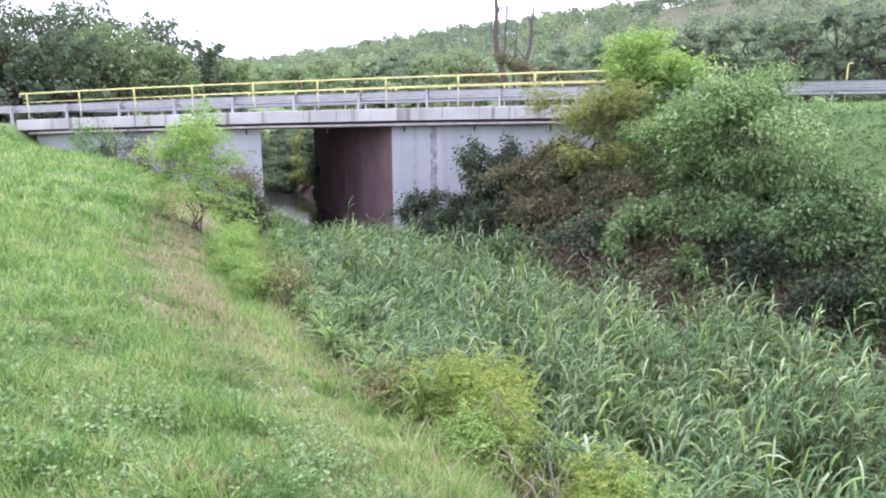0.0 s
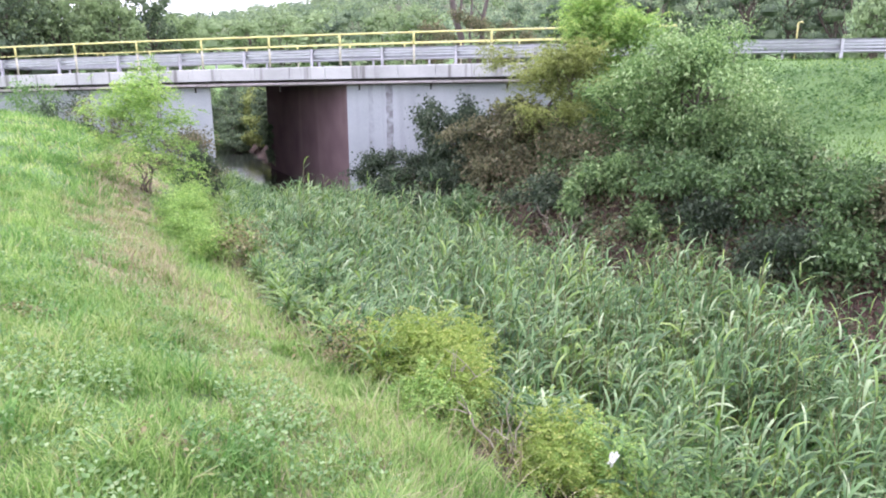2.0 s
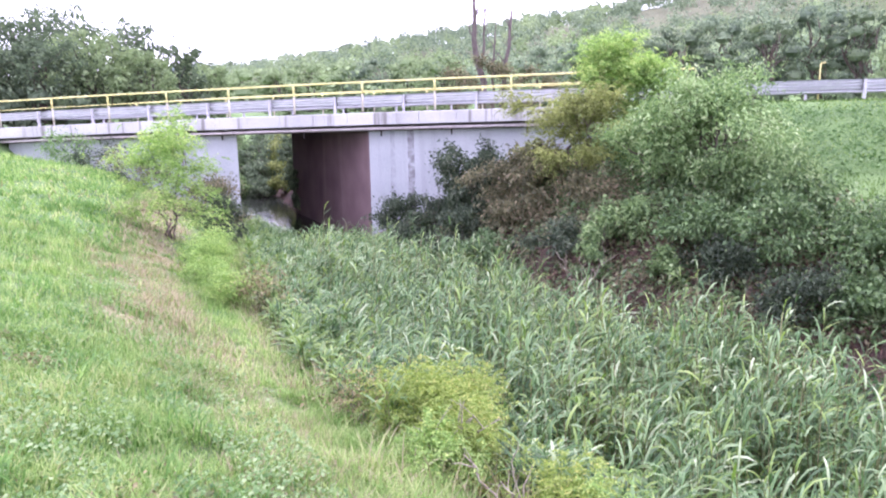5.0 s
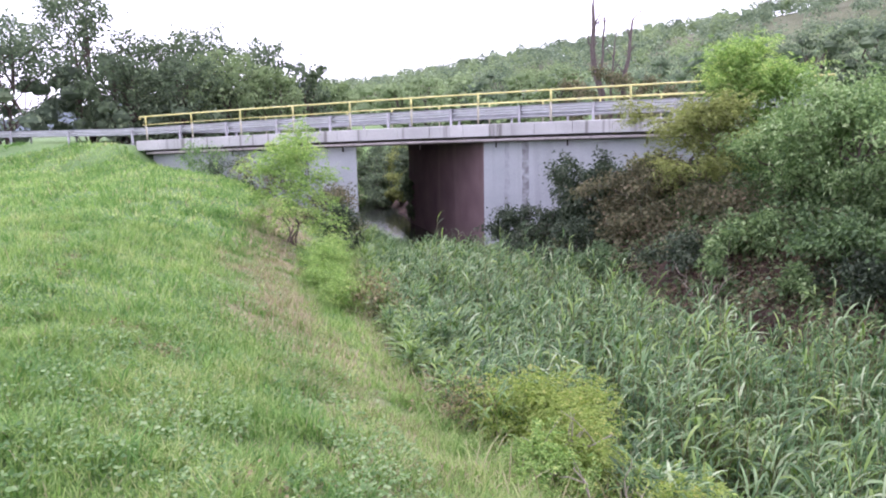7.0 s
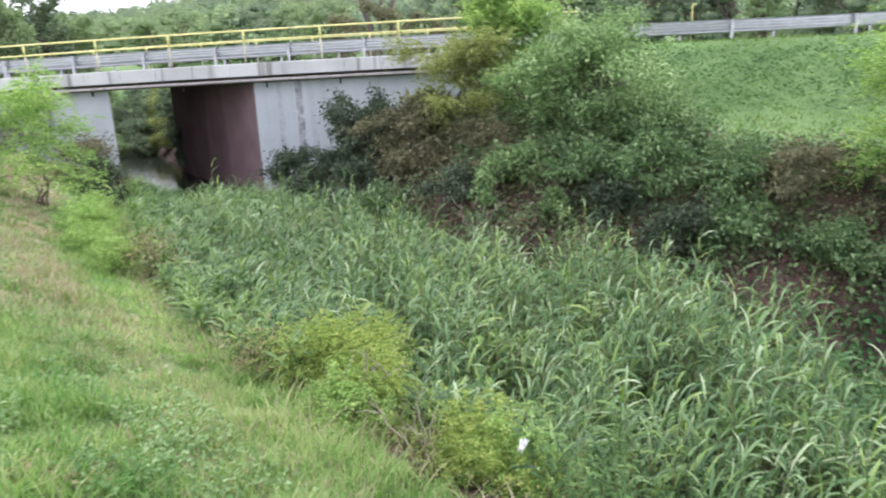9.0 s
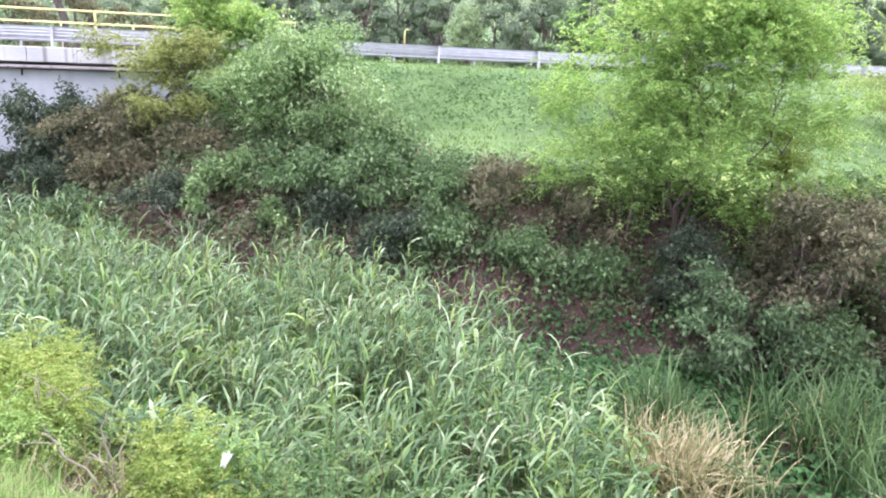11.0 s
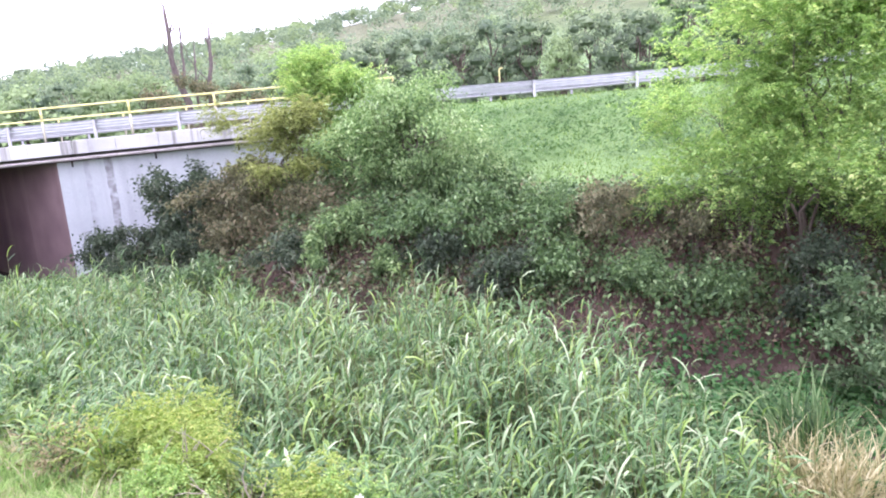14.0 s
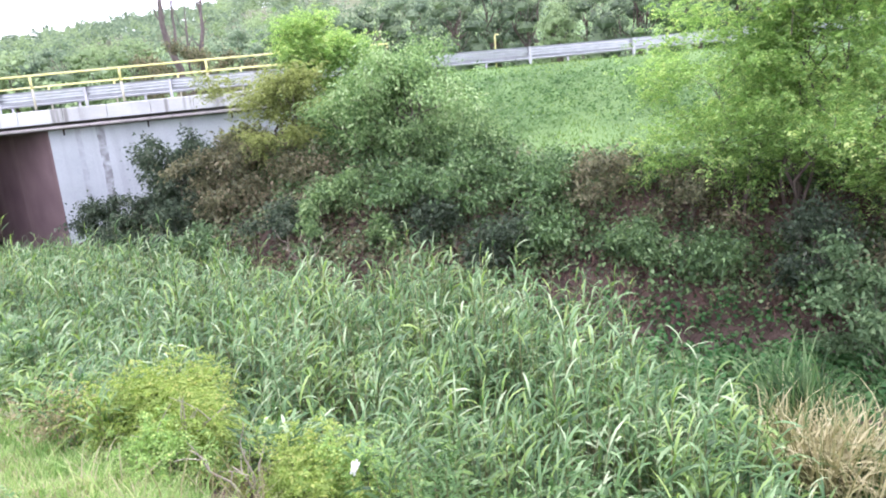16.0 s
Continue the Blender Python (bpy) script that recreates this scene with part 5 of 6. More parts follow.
# ---- grass ----
def grass():
    live, dry, weed = Build(), Build(), Build()
    for n, near, far, hgt, wid, segs, seed in ((140000, 1.8, 7.5, 0.13, 0.009, 2, 81), (120000, 7.0, 15.0, 0.15, 0.018, 1, 82), (90000, 14.5, 34.0, 0.17, 0.04, 1, 83)):
        r = np.random.default_rng(seed)
        az = r.uniform(-0.92, 0.55, n)
        d = np.sqrt(r.uniform(near ** 2, far ** 2, n))
        x, y = d * np.sin(az), d * np.cos(az)
        dn, _ = side_of(NEAR, x, y)
        dn = -dn
        keep = (dn > -0.15) & (off_of(x, y) < -0.7)
        x, y, dn = x[keep], y[keep], dn[keep]
        k = len(x)
        tuft = waves(x, y, 0.55, 0.5, 84) + waves(x, y, 1.9, 0.5, 85)
        base = np.stack([x, y, height(x, y) - 0.01], 1)
        hh = hgt * r.uniform(0.4, 1.3, k) * (1 + 0.7 * np.clip(tuft, -0.9, 1.4))
        strip = dry_strip(x, y, dn)
        isdry = r.uniform(0, 1, k) < 0.04 + strip * np.interp(y, [3, 7, 10], [0.12, 0.34, 0.75])
        for sel, bb in ((~isdry, live), (isdry, dry)):
            blades(bb, base[sel], hh[sel], wid * r.uniform(0.7, 1.4, sel.sum()), hh[sel] * r.uniform(0.2, 1.1, sel.sum()), segs, r)
    x, y, r = scatter(60000, -8, 4, 1.8, 20, 90)
    dn, _ = side_of(NEAR, x, y)
    keep = (dn > -0.55) & (dn < 0.35) & (waves(x, y, 0.5, 0.6, 96) > -0.3)
    x, y = x[keep], y[keep]
    hh = r.uniform(0.12, 0.42, len(x))
    base = np.stack([x, y, height(x, y) - 0.01], 1)
    isdry = r.uniform(0, 1, len(x)) < 0.4 + 0.4 * waves(x, y, 1.3, 0.5, 97)
    for sel, bb in ((~isdry, live), (isdry, dry)):
        blades(bb, base[sel], hh[sel], r.uniform(0.007, 0.015, sel.sum()), hh[sel] * r.uniform(0.3, 1.1, sel.sum()), 3, r)
    r = np.random.default_rng(89)
    n = 25000
    x, y = r.uniform(-10, 8, n), r.uniform(-9, 2.2, n)
    dn, _ = side_of(NEAR, x, y)
    keep = (dn < 0.1) & ~((np.abs(np.arctan2(x, y)) < 0.8) & (np.hypot(x, y) > 1.8))
    x, y = x[keep], y[keep]
    hh = r.uniform(0.06, 0.2, len(x))
    blades(live, np.stack([x, y, height(x, y) - 0.01], 1), hh, r.uniform(0.015, 0.03, len(x)), hh * r.uniform(0.2, 1.0, len(x)), 1, r)
    x, y, r = scatter(230000, -11, 2, 1.2, 13, 86)
    dn, _ = side_of(NEAR, x, y)
    patch = waves(x, y, 1.4, 0.6, 87)
    keep = (-dn > 1.0) & (patch + waves(x, y, 0.45, 0.5, 88) > -0.05) & (r.uniform(0, 1, len(x)) < np.clip(5 / np.hypot(x, y), 0, 1) ** 1.5)
    x, y = x[keep], y[keep]
    k = len(x)
    base = np.stack([x, y, height(x, y) + r.uniform(0.02, 0.15, k)], 1)
    leaves(weed, base, np.stack([r.normal(0, 1, k), r.normal(0, 1, k), r.normal(0.15, 0.3, k)], 1), r.uniform(0.02, 0.045, k), 0.7, 0.1, r)
    tuft = Build()
    x, y, r = scatter(1000, -11, 1.5, 1.8, 17, 99)
    dn, _ = side_of(NEAR, x, y)
    keep = (-dn > 1.6) & (waves(x, y, 2.4, 0.6, 100) > -0.2)
    x, y = x[keep], y[keep]
    k = np.repeat(np.arange(len(x)), 46)
    size = r.uniform(0.5, 1.2, len(x))[k]
    px, py = x[k] + r.normal(0, 0.11, len(k)) * size, y[k] + r.normal(0, 0.11, len(k)) * size
    hh = r.uniform(0.12, 0.3, len(k)) * size
    blades(tuft, np.stack([px, py, height(px, py) - 0.01], 1), hh, r.uniform(0.009, 0.02, len(k)), hh * r.uniform(0.4, 1.3, len(k)), 2, r)
    x, y, r = scatter(1500, -24, -3, 12, 29, 105)
    dn, _ = side_of(NEAR, x, y)
    keep = (-dn > 2.2) & (off_of(x, y) < -0.8) & (waves(x, y, 3.0, 0.6, 106) > 0.0)
    x, y = x[keep], y[keep]
    k = np.repeat(np.arange(len(x)), 30)
    px, py = x[k] + r.normal(0, 0.22, len(k)), y[k] + r.normal(0, 0.22, len(k))
    hh = r.uniform(0.12, 0.32, len(k))
    blades(tuft, np.stack([px, py, height(px, py) - 0.01], 1), hh, r.uniform(0.02, 0.04, len(k)), hh * r.uniform(0.4, 1.3, len(k)), 1, r)
    tagged(part("grass_tufts", tuft, M_TUFT), "deep green coarse tufts standing in the meadow grass", "grass", kind="stuff")
    # withered brown spots between the tufts
    x, y, r = scatter(26, -8, 1.0, 2.4, 11, 104)
    dn, _ = side_of(NEAR, x, y)
    keep = -dn > 1.3
    x, y = x[keep], y[keep]
    k = np.repeat(np.arange(len(x)), 120)
    px, py = x[k] + r.normal(0, 0.12, len(k)), y[k] + r.normal(0, 0.09, len(k))
    brown = Build()
    leaves(brown, np.stack([px, py, height(px, py) + r.uniform(0.03, 0.14, len(k))], 1), np.stack([r.normal(0, 1, len(k)), r.normal(0, 1, len(k)), r.normal(0.2, 0.3, len(k))], 1), r.uniform(0.02, 0.05, len(k)), 0.5, 0.1, r)
    tagged(part("withered_weeds", brown, M_WITHER), "small withered brown weeds between the grass", "weeds", kind="stuff")
    tagged(part("grass", live, M_GRASS), "fresh green meadow grass on the near bank", "grass", kind="stuff")
    tagged(part("dry_grass", dry, M_DRY), "dry brownish grass along a trodden strip of the bank", "grass", kind="stuff")
    tagged(part("clover", weed, M_WEED), "patches of low broad-leaved weeds in the grass", "weeds", kind="stuff")


grass()


def slope_grass():
    live, weed = Build(), Build()
    x, y, r = scatter(760000, 3, 60, -14, 23, 91)
    df, _ = side_of(FAR, x, y)
    o, s = off_of(x, y), along_of(x, y)
    dist = np.hypot(x, y)
    keep = (df > 2.0) & (o < -0.3) & (o > -14) & (r.uniform(0, 1, len(x)) < np.clip(22 / dist, 0, 1) ** 1.5)
    x, y, o, df, s = x[keep], y[keep], o[keep], df[keep], s[keep]
    k = len(x)
    base = np.stack([x, y, height(x, y) - 0.01], 1)
    tuft = waves(x, y, 0.8, 0.5, 92)
    hh = 0.085 * r.uniform(0.5, 1.3, k) * (1 + 0.4 * np.clip(tuft, -0.9, 1.2))
    # a belt of coarse weeds half way up, near the bridge
    belt = step(-7.2, -5.8, o) * (1 - step(-2.4, -1.7, o)) * (1 - step(19, 24, s)) + 0.5 * waves(x, y, 2.0, 0.5, 93) + 0.35 * waves(x, y, 0.6, 0.5, 94)
    pick = (belt > 0.45) & (r.uniform(0, 1, k) < 0.5)
    blades(live, base[~pick], hh[~pick], r.uniform(0.015, 0.035, (~pick).sum()), hh[~pick] * r.uniform(0.2, 1.0, (~pick).sum()), 1, r)
    p = base[pick] + np.stack([np.zeros(pick.sum()), np.zeros(pick.sum()), r.uniform(0.05, 0.26, pick.sum()) * (1 + 0.5 * waves(x[pick], y[pick], 0.7, 0.6, 98))], 1)
    m = len(p)
    leaves(weed, p, np.stack([r.normal(0, 1, m), r.normal(-0.3, 1, m), r.normal(0.15, 0.3, m)], 1), r.uniform(0.05, 0.12, m), 0.6, 0.2, r)
    tagged(part("slope_grass", live, M_SLOPE), "green grass on the road embankment", "grass", kind="stuff")
    tagged(part("slope_weeds", weed, M_SLOPEWEED), "belt of coarse dark green weeds on the road embankment", "weeds", kind="stuff")


slope_grass()


def low_weeds():
    """Soft feathery weeds between the near bank and the reeds."""
    b, stem = Build(), Build()
    x, y, r = scatter(7000, 0.8, 10, -2.5, 6.5, 95)
    dn, _ = side_of(NEAR, x, y)
    keep = (dn > -0.25) & (dn < 1.9) & (x > 1.65) & (waves(x, y, 0.7, 0.6, 103) > -0.5)
    x, y, dn = x[keep], y[keep], dn[keep]
    n = len(x)
    z = height(x, y)
    hh = r.uniform(0.35, 0.8, n) * (1 + 0.3 * waves(x, y, 0.9, 0.6, 101)) * (0.5 + 0.5 * step(-0.2, 0.6, dn))
    blades(stem, np.stack([x, y, z], 1), hh * 1.05, 0.008, hh * 0.12, 2, r)
    for q in range(14):
        f = 0.25 + 0.75 * (q + r.uniform(0, 1, n)) / 14
        base = np.stack([x + r.normal(0, 0.02, n), y + r.normal(0, 0.02, n), z + hh * f], 1)
        leaves(b, base, np.stack([r.normal(0, 1, n), r.normal(0, 1, n), r.normal(0.35, 0.35, n)], 1), r.uniform(0.06, 0.13, n) * (1.15 - 0.5 * f), 0.26, 0.2, r)
    tagged(part("ditch_weeds", b, M_DITCH), "soft green feathery weeds at the foot of the reeds", "weeds", kind="stuff")
    tagged(part("weed_stems", stem, M_STALK), "thin green stems of the weeds below the bank", "weeds", kind="stuff")


low_weeds()


# ---- trees beyond the road ----
RINGS = ((-0.75, 0.62), (-0.15, 1.0), (0.45, 0.86), (0.85, 0.45))


def lobe_cores(b, c, rad, flat, r, sides=7):
    """Dense uneven hearts of leafy lobes: centres and radii."""
    n = len(c)
    a = np.arange(sides) * 2 * math.pi / sides
    rows = []
    for z, w in RINGS:
        wob = r.uniform(0.75, 1.2, (n, sides))
        rows.append(np.stack([np.cos(a) * w * wob, np.sin(a) * w * wob, z * flat * r.uniform(0.8, 1.2, (n, sides))], -1))
    v = np.concatenate(rows + [np.stack([np.zeros(n), np.zeros(n), flat * r.uniform(0.9, 1.2, n)], -1)[:, None]], 1)
    v = c[:, None] + v * rad[:, None, None]
    m = 4 * sides + 1
    o = np.arange(n)[:, None, None] * m
    j = np.arange(sides)
    q = np.concatenate([np.stack([k * sides + j, k * sides + (j + 1) % sides, (k + 1) * sides + (j + 1) % sides, (k + 1) * sides + j], -1) for k in range(3)])
    t = np.stack([3 * sides + j, 3 * sides + (j + 1) % sides, np.full(sides, 4 * sides)], -1)
    b.add(v.reshape(-1, 3), (o + q).reshape(-1, 4), (o + t).reshape(-1, 3))


def lobed_tree(root, high, spread, base, lobes, per, leaf, mat, seed, stems=2, trunk_r=0.14, open_top=0.0):
    """A far broadleaf tree: stems, limbs to uneven leafy lobes, leaves laid over the lobes, loose twigs at the outline."""
    r = np.random.default_rng(seed)
    tops = []
    for k in range(stems):
        b = Build()
        a = r.uniform(0, 6.28)
        top = np.array([math.cos(a) * spread * 0.25, math.sin(a) * spread * 0.25, high * r.uniform(0.72, 0.85)])
        line = limb_line((math.cos(a) * 0.15, math.sin(a) * 0.15, -0.2), top, r, 0.0, 7)
        tube(b, line, np.linspace(trunk_r, trunk_r * 0.25, 7), 6)
        part("trunk", b, M_BARK, root, "", True)
        tops.append(line)
    wood, crown = Build(), Build()
    for k in range(lobes):
        f = (k + 0.5) / lobes
        az = k * 2.39996 + r.normal(0, 0.4)
        env = spread * (0.35 + 0.65 * math.sin(math.pi * min(1.0, 0.18 + 0.82 * f)) ** 0.8) * r.uniform(0.35, 0.95)
        c = np.array([math.cos(az) * env, math.sin(az) * env, base + (high - base) * (0.08 + 0.84 * f)])
        line = tops[k % stems]
        j = min(int(f * 0.8 * 6), 5)
        tube(wood, limb_line(line[j], c, r, 0.06, 4), np.linspace(trunk_r * 0.35, 0.02, 4), 4, False)
        rad = spread * r.uniform(0.24, 0.42) * (1 - 0.3 * f)
        if open_top and f > 0.5:
            way = unit(np.array([math.cos(az) * 0.7, math.sin(az) * 0.7, 0.8]) + r.normal(0, 0.3, 3))
            n = int(per * r.uniform(2.4, 3.4))
            g = r.uniform(-0.5, 1.0, (n, 1))
            p = c + way * spread * 0.3 * g + r.normal(0, 0.15 * spread, (n, 3)) * (1.2 - 0.8 * np.abs(g)) * np.array([1, 1, 0.7])
            tube(wood, [c - way * spread * 0.15, c + way * spread * 0.32], [0.03, 0.008], 4, False)
            leaves(crown, p, way + r.normal(0, 0.8, (n, 3)), leaf * r.uniform(0.7, 1.5, n), 0.7, 0.25, r)
            continue
        lobe_cores(crown, c[None], np.array([rad * 0.58]), 0.7, r)
        n = int(per * r.uniform(0.7, 1.3))
        u = unit(r.normal(0, 1, (n, 3)))
        u[:, 2] = np.where(u[:, 2] < -0.3, -u[:, 2], u[:, 2])
        p = c + u * rad * np.array([1.1, 1.1, 0.75]) * (r.uniform(0.45, 1.25, (n, 1)) + 0.35 * (r.uniform(0, 1, (n, 1)) < 0.06))
        p[:, 2] = np.maximum(p[:, 2], 0.05)
        leaves(crown, p, np.cross(u, r.normal(0, 1, (n, 3))) + np.array([0, 0, -0.35]), leaf * r.uniform(0.6, 1.4, n), 0.7, 0.15, r, u + r.normal(0, 0.4, (n, 3)))
        # twigs that stand out of the crown
        if f > 0.45 and r.uniform() < 0.5:
            q = 22
            g = r.uniform(0.2, 1.0, q)[:, None]
            way = unit(np.array([math.cos(az) * 0.5, math.sin(az) * 0.5, 1.0]) + r.normal(0, 0.25, 3))
            tw = c + way * rad * 0.7
            tube(wood, [c, tw + way * spread * 0.22], [0.02, 0.006], 4, False)
            leaves(crown, tw + way * spread * 0.25 * g + r.normal(0, 0.07 * spread, (q, 3)) * (1.1 - g), r.normal(0, 1, (q, 3)), leaf * r.uniform(0.4, 0.9, q), 0.5, 0.2, r)
    tagged(part("limbwork", wood, M_BARK, root, "", True), kind="stuff")
    part("crown", crown, mat, root)


def far_trees():
    spec = [  # bearing, distance, top in degrees over the eye, spread, material, seed
        (-34.5, 46, 9.6, 3.3, M_FARDARK, 1), (-39.5, 44, 7.4, 3.2, M_FOREST, 2), (-46.0, 46, 9.0, 3.6, M_FOREST2, 30), (-29.6, 48, 6.3, 3.4, M_FARDARK, 3), (-26.2, 50, 6.9, 3.4, M_FARDARK, 4), (-22.0, 47, 6.4, 2.9, M_FARDARK, 5),
        (-24.4, 43, 5.3, 2.6, M_FOREST2, 35), (-18.6, 48, 4.9, 2.3, M_FARDARK, 36), (-27.2, 42, 4.6, 2.4, M_FARDARK, 38), (-21.0, 43, 4.5, 2.0, M_FOREST2, 39), (-31.5, 43, 4.8, 2.6, M_FARDARK, 7), (-16.6, 52, 3.6, 2.0, M_FOREST2, 37),
        (-13.5, 118, 3.4, 6.0, M_FOREST2, 9), (-9.0, 96, 4.0, 4.6, M_FOREST2, 10), (-11.2, 84, 3.5, 3.4, M_FOREST2, 40), (-6.3, 88, 4.1, 4.2, M_FOREST2, 41), (-3.4, 84, 4.3, 4.4, M_FOREST, 42), (-0.8, 80, 4.4, 3.8, M_FOREST2, 11), (1.6, 74, 4.6, 3.6, M_FOREST2, 12),
        (10.0, 66, 5.2, 3.6, M_FOREST, 14), (12.6, 60, 5.4, 3.2, M_FOREST, 15), (16.0, 60, 6.2, 3.6, M_FOREST, 16), (19.6, 54, 6.3, 3.4, M_FARDARK, 17), (22.6, 56, 6.9, 3.4, M_FOREST, 18), (25.8, 52, 6.6, 3.2, M_FARDARK, 19), (29.0, 54, 7.2, 3.4, M_FOREST, 20),
        (32.2, 52, 6.8, 3.2, M_FARDARK, 43), (34.2, 42, 5.3, 1.5, M_FOREST2, 21), (36.8, 50, 7.0, 3.4, M_FARDARK, 22), (40.2, 46, 6.6, 3.2, M_FARDARK, 23), (44.5, 44, 8.8, 3.2, M_SILVER, 24), (48.0, 44, 8.4, 3.2, M_SILVER, 25),
        (52.0, 48, 8.4, 3.6, M_FARDARK, 26), (56.5, 48, 8.6, 3.6, M_FARDARK, 44), (61.0, 52, 9.0, 4.0, M_FARDARK, 27), (66.0, 56, 9.2, 4.2, M_FARDARK, 28), (71.0, 58, 9.2, 4.2, M_FOREST, 29), (-42.5, 80, 3.2, 5.0, M_FARDARK, 32),
    ]
    words = {M_FARDARK: "dark green broadleaf tree beyond the road", M_FOREST2: "light green leafy tree beyond the road",
             M_FOREST: "green tree at the foot of the wooded hill", M_SILVER: "grey-green willow-like tree beyond the road"}
    for az, d, el, sp, mat, seed in spec:
        x, y = at_angle(az, d)
        z = on_ground(x, y)
        root = thing("tree", (x, y, z), words[mat], "tree", "trees beyond the road")
        lobed_tree(root, 1.6 + d * math.tan(radians(el + (0.5 if az < -15 else 0.0))) - z, sp, 0.1, 36, 86, 0.13 + 0.0014 * d, mat, 100 + seed, 3 if seed % 3 else 2, open_top=0.4 if az < -15 else 0.0)


far_trees()
# greenery seen through the bridge opening: bushes that hang down to the water
for k, (x, y, top, r) in enumerate(((-10.6, 39.2, -1.9, 1.0), (-8.9, 39.4, -2.1, 0.9), (-7.6, 39.0, -1.8, 0.9), (-12.0, 41.5, -1.1, 1.4), (-9.8, 42.4, -1.3, 1.4), (-7.8, 42.0, -1.0, 1.4), (-13.4, 46.0, 0.2, 1.9), (-11.0, 46.8, -0.3, 1.8), (-8.8, 46.4, 0.0, 1.8), (-14.4, 52.0, 0.7, 2.3), (-11.6, 54.0, 0.2, 2.2), (-9.0, 52.5, 0.4, 2.2),
                                    (-6.5, 37.0, 1.1, 1.4), (-6.0, 34.6, 0.7, 0.9), (-5.75, 32.6, -0.8, 0.55))):
    z = max(on_ground(x, y), -2.95)
    root = thing("bush", (x, y, z), "shaded leafy bush on the stream bank behind the bridge", "bush", "bushes behind the bridge")
    lobed_tree(root, top - z, r, 0.02, 22, 130, 0.13, (M_MIDLEAF, M_FARDARK, M_OLIVE)[k % 3] if k < 12 else M_FARDARK, 150 + k, 3, 0.05)


def dead_tree():
    x, y = at_angle(5.35, 46)
    root = thing("dead_tree", (x, y, on_ground(x, y)), "bare dead tree with two broken trunks behind the bridge", "tree")
    r = np.random.default_rng(5)
    for foot, top, rad in (((-0.2, 0, -0.2), (-0.95, 0, 8.9), 0.28), ((0.5, 0.2, -0.2), (1.5, 0.3, 8.0), 0.2), ((0.1, 0.3, -0.2), (0.45, 0.4, 6.6), 0.12), ((-0.5, 0.2, 4.2), (-0.2, 0.2, 8.2), 0.1)):
        b = Build()
        line = limb_line(foot, top, r, 0.0, 8, 0.016)
        tube(b, line, np.linspace(rad * 1.1, rad * 0.36, 8), 8)
        for j in (4, 5, 5, 6, 6, 7):
            e = line[j] + np.array([r.uniform(-0.7, 0.7), r.uniform(-0.4, 0.4), r.uniform(0.4, 1.3)])
            tube(b, limb_line(line[j], e, r, 0.0), np.linspace(rad * 0.28, 0.02, 5), 5, False)
        part("trunk", b, M_DEADWOOD, root, "", True)


dead_tree()
for k, (az, d, h) in enumerate(((3.0, 45, 4.6), (5.2, 44, 5.0), (7.0, 46, 4.6), (9.0, 47, 4.2))):
    x, y = at_angle(az, d)
    plant("shrub", "brownish dry shrub round the dead tree", "shrub", x, y, h, 1.6, 0.2, 60, 34, 0.2, M_BROWNLEAF, "dry shrubs", seed=170 + k, stems=5, trunk_r=0.05, clump_r=0.4, limbs_apart=False)


def forest():
    r = np.random.default_rng(11)
    n = 1800
    az = np.radians(r.uniform(-34, 72, n))
    d = np.where(r.uniform(0, 1, n) < 0.72, np.sqrt(r.uniform(62 ** 2, 300 ** 2, n)), r.uniform(265, 340, n))
    x, y = d * np.sin(az), d * np.cos(az)
    keep = (off_of(x, y) > 26) & ~((np.degrees(az) > -21) & (np.degrees(az) < -8) & (d < 150))
    x, y, d = x[keep], y[keep], d[keep]
    z = height(x, y)
    keep = (z > 2.0) | (d < 120)
    x, y, z, d = x[keep], y[keep], z[keep], d[keep]
    light = r.uniform(0, 1, len(x)) < 0.3
    for sel, name, mat, lab in ((~light, "wood", M_FOREST, "dense green broadleaf wood on the hillside"), (light, "light_wood", M_FOREST2, "lighter green trees in the hillside wood")):
        b = Build()
        k = int(sel.sum())
        lobes, each = 5, 28
        per = lobes * each
        hh, sp = r.uniform(5.0, 9.5, k), r.uniform(2.4, 4.6, k)
        ii = np.repeat(np.arange(k), per)
        way = unit(r.normal(0, 1, (k * lobes, 3)))
        way[:, 2] = np.abs(way[:, 2]) * 1.25 - 0.5
        kl = np.repeat(np.arange(k), lobes)
        c = np.stack([x[sel], y[sel], z[sel] + hh * 0.4], 1)[kl] + way * np.stack([sp[kl] * 0.6, sp[kl] * 0.6, hh[kl] * 0.32], 1)
        u = unit(r.normal(0, 1, (k * per, 3)))
        u[:, 2] = np.abs(u[:, 2]) * 1.4 - 0.55
        heart = sp[kl] * r.uniform(0.36, 0.62, k * lobes)
        rad = np.repeat(heart, each)[:, None]
        base = np.repeat(c, each, 0) + u * rad * r.uniform(0.5, 1.2, (k * per, 1))
        leaves(b, base, np.cross(u + np.array([0, 0, 0.8]), r.normal(0, 1, (k * per, 3))), r.uniform(0.45, 1.0, k * per) * (0.45 + 0.55 * np.minimum(d[sel][ii] / 240, 1)), 0.8, 0.1, r, u * 0.7 + np.array([0, -0.3, 0.8]) + r.normal(0, 0.3, (k * per, 3)))
        tagged(part(name, b, mat), lab, "wood", kind="stuff")


forest()


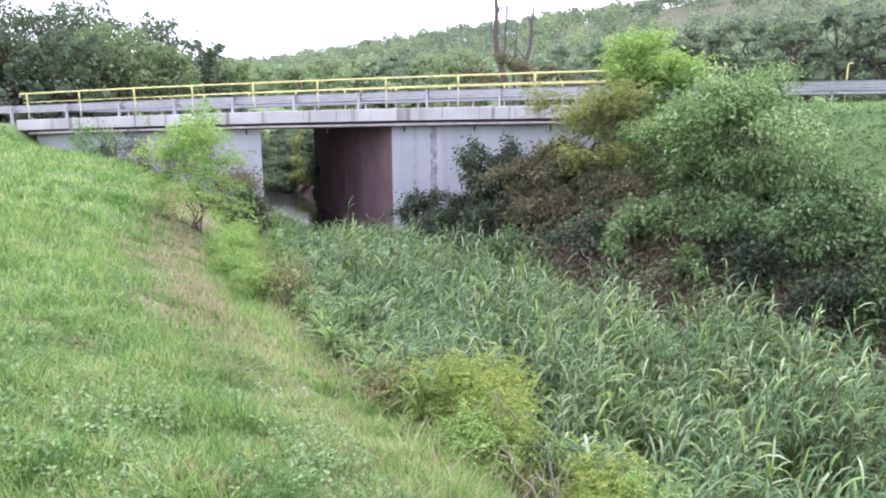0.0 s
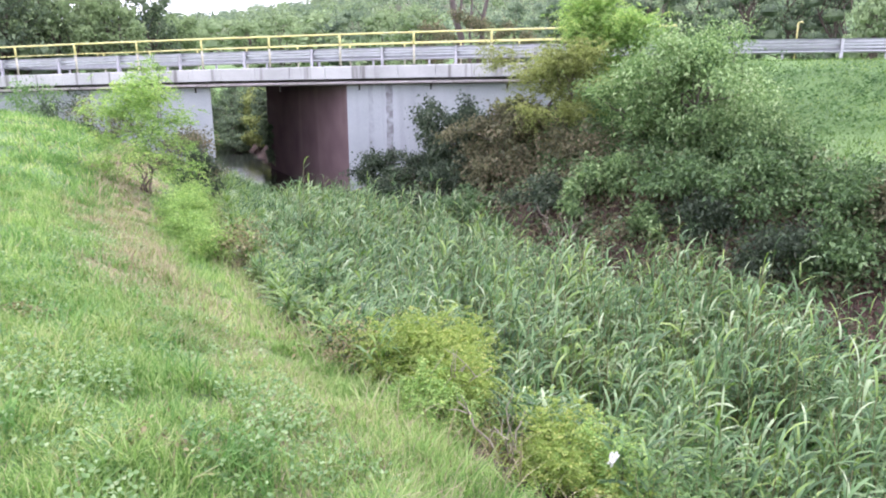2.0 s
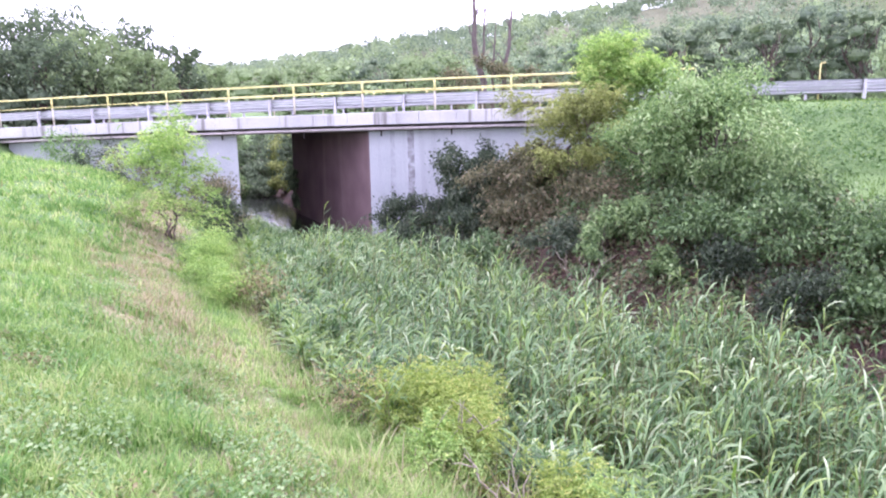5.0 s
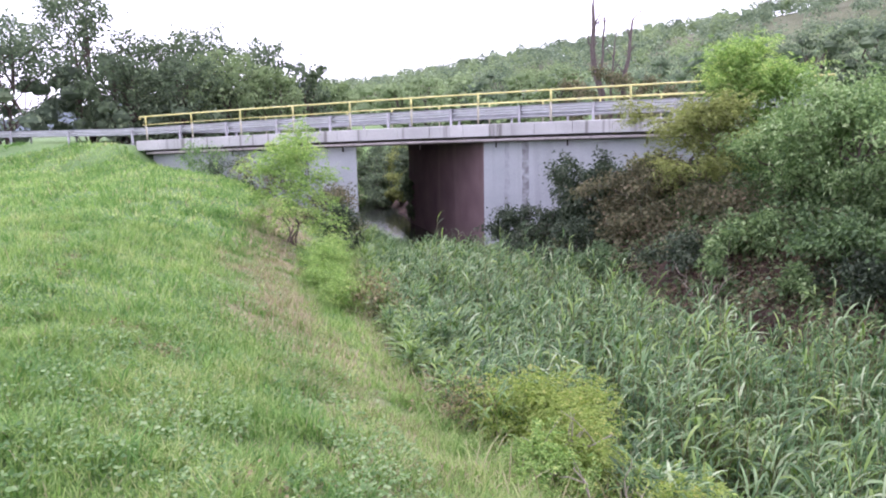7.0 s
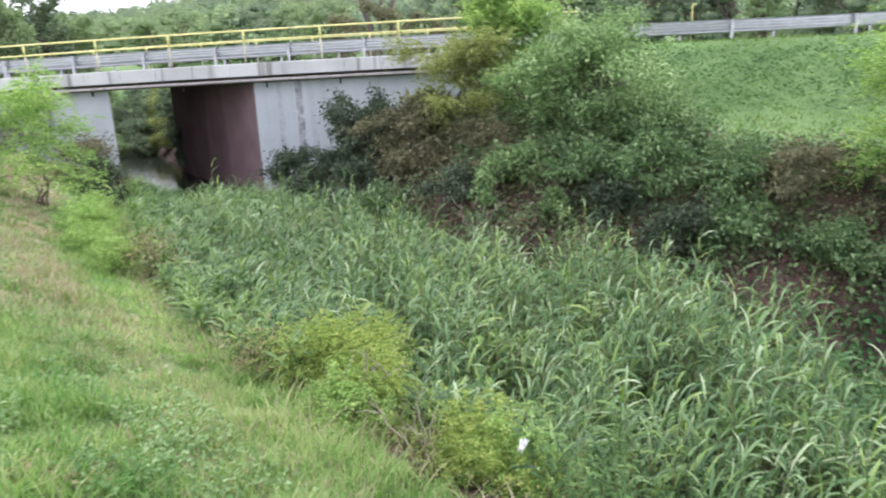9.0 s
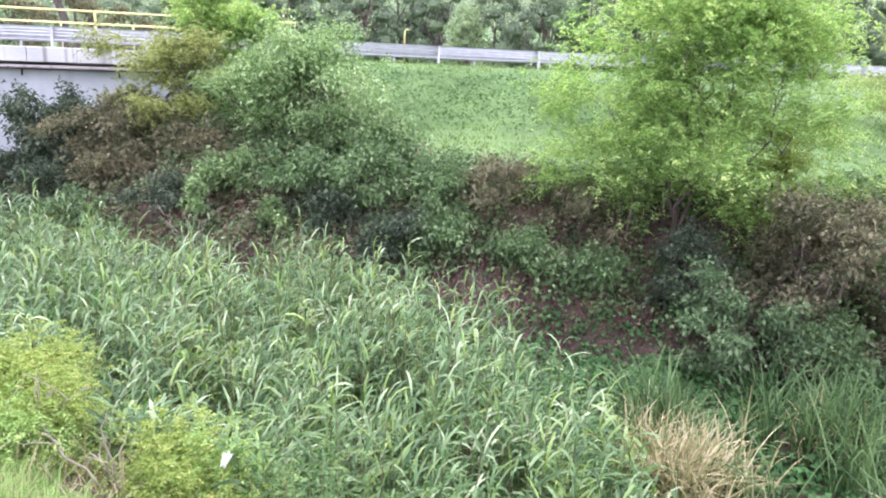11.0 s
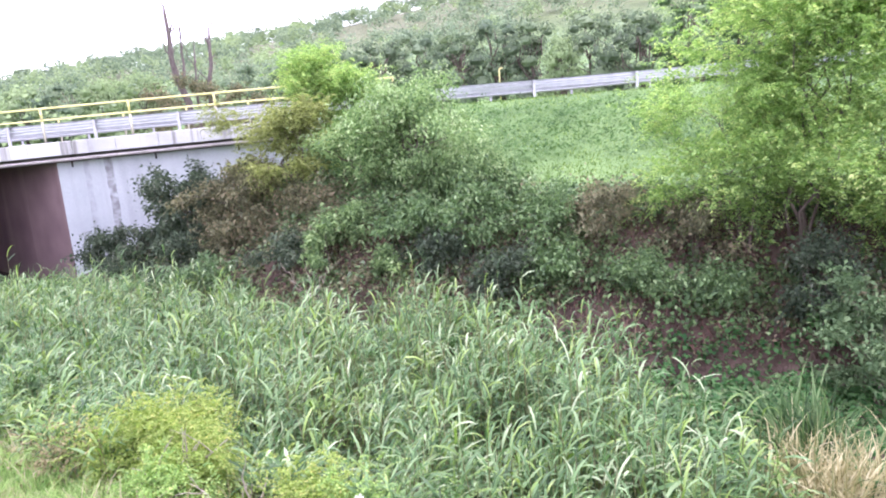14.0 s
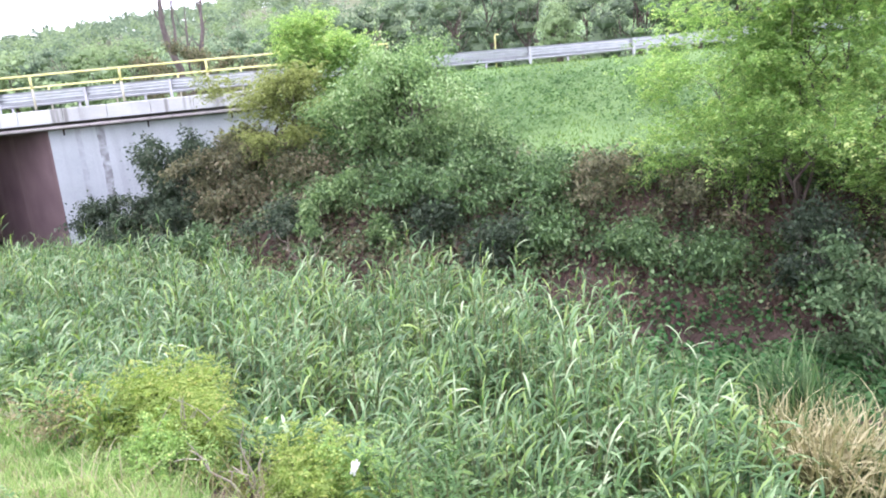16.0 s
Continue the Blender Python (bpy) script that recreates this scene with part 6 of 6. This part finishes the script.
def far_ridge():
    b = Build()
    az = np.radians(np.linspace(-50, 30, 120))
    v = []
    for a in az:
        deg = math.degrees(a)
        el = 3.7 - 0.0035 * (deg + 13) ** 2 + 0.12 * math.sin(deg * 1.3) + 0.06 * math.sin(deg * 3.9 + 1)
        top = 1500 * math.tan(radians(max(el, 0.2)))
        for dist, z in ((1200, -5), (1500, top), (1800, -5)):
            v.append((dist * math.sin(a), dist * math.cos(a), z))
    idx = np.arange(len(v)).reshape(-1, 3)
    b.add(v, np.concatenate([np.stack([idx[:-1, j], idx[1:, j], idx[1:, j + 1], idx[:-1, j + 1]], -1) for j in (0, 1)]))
    # no air between; the ridge's haze sits in its bluish colour
    tagged(part("backdrop", b, M_FARHILL, None, "", True), "wooded ridge in the distance, tinted bluish for haze", "backdrop", kind="structure")


far_ridge()


# ---- small things ----
def litter(x, y):
    root = thing("plastic_bag", (x, y, -1.2), "crumpled white plastic bag caught in a yellow-green bush", "litter")
    b = Build()
    r = np.random.default_rng(9)
    rows, cols = 7, 10
    v = []
    for i in range(rows):
        for j in range(cols):
            a, e = j / cols * 6.283, i / (rows - 1) * math.pi
            q = 0.034 * (1 + 0.35 * r.normal())
            v.append((math.cos(a) * math.sin(e) * q * 1.2, math.sin(a) * math.sin(e) * q * 0.7, math.cos(e) * q * 1.1 + math.cos(a) * math.sin(e) * q * 0.9))
    idx = np.arange(rows * cols).reshape(rows, cols)
    b.add(v, np.stack([idx[:-1], np.roll(idx[:-1], -1, 1), np.roll(idx[1:], -1, 1), idx[1:]], -1).reshape(-1, 4))
    part("film", b, M_PLASTIC, root)


litter(1.53, 4.46)


def dry_branch(x, y, seed, high=0.8, n=9):
    root = thing("dry_branch", (x, y, on_ground(x, y)), "leafless pale dry branches at the edge of the reeds", "branch", "dry branches")
    r = np.random.default_rng(seed)
    for k in range(n):
        b = Build()
        e = np.array([r.normal(0, 0.28), r.normal(0, 0.2), high * r.uniform(0.5, 1.1)])
        line = limb_line((r.normal(0, 0.05), r.normal(0, 0.05), -0.05), e, r, 0.08, 6)
        tube(b, line, np.linspace(0.014, 0.004, 6), 5, False)
        for j in (2, 3, 4):
            tube(b, limb_line(line[j], line[j] + r.normal(0, 0.14, 3) + (0, 0, 0.14), r, 0.05, 4), np.linspace(0.006, 0.002, 4), 4, False)
        part("twig", b, M_TWIG, root, "", True)


dry_branch(0.9, 4.95, 1, 0.8, 4)
dry_branch(0.2, 5.6, 2, 0.5, 5)
dry_branch(3.4, 14.0, 3, 0.9, 6)
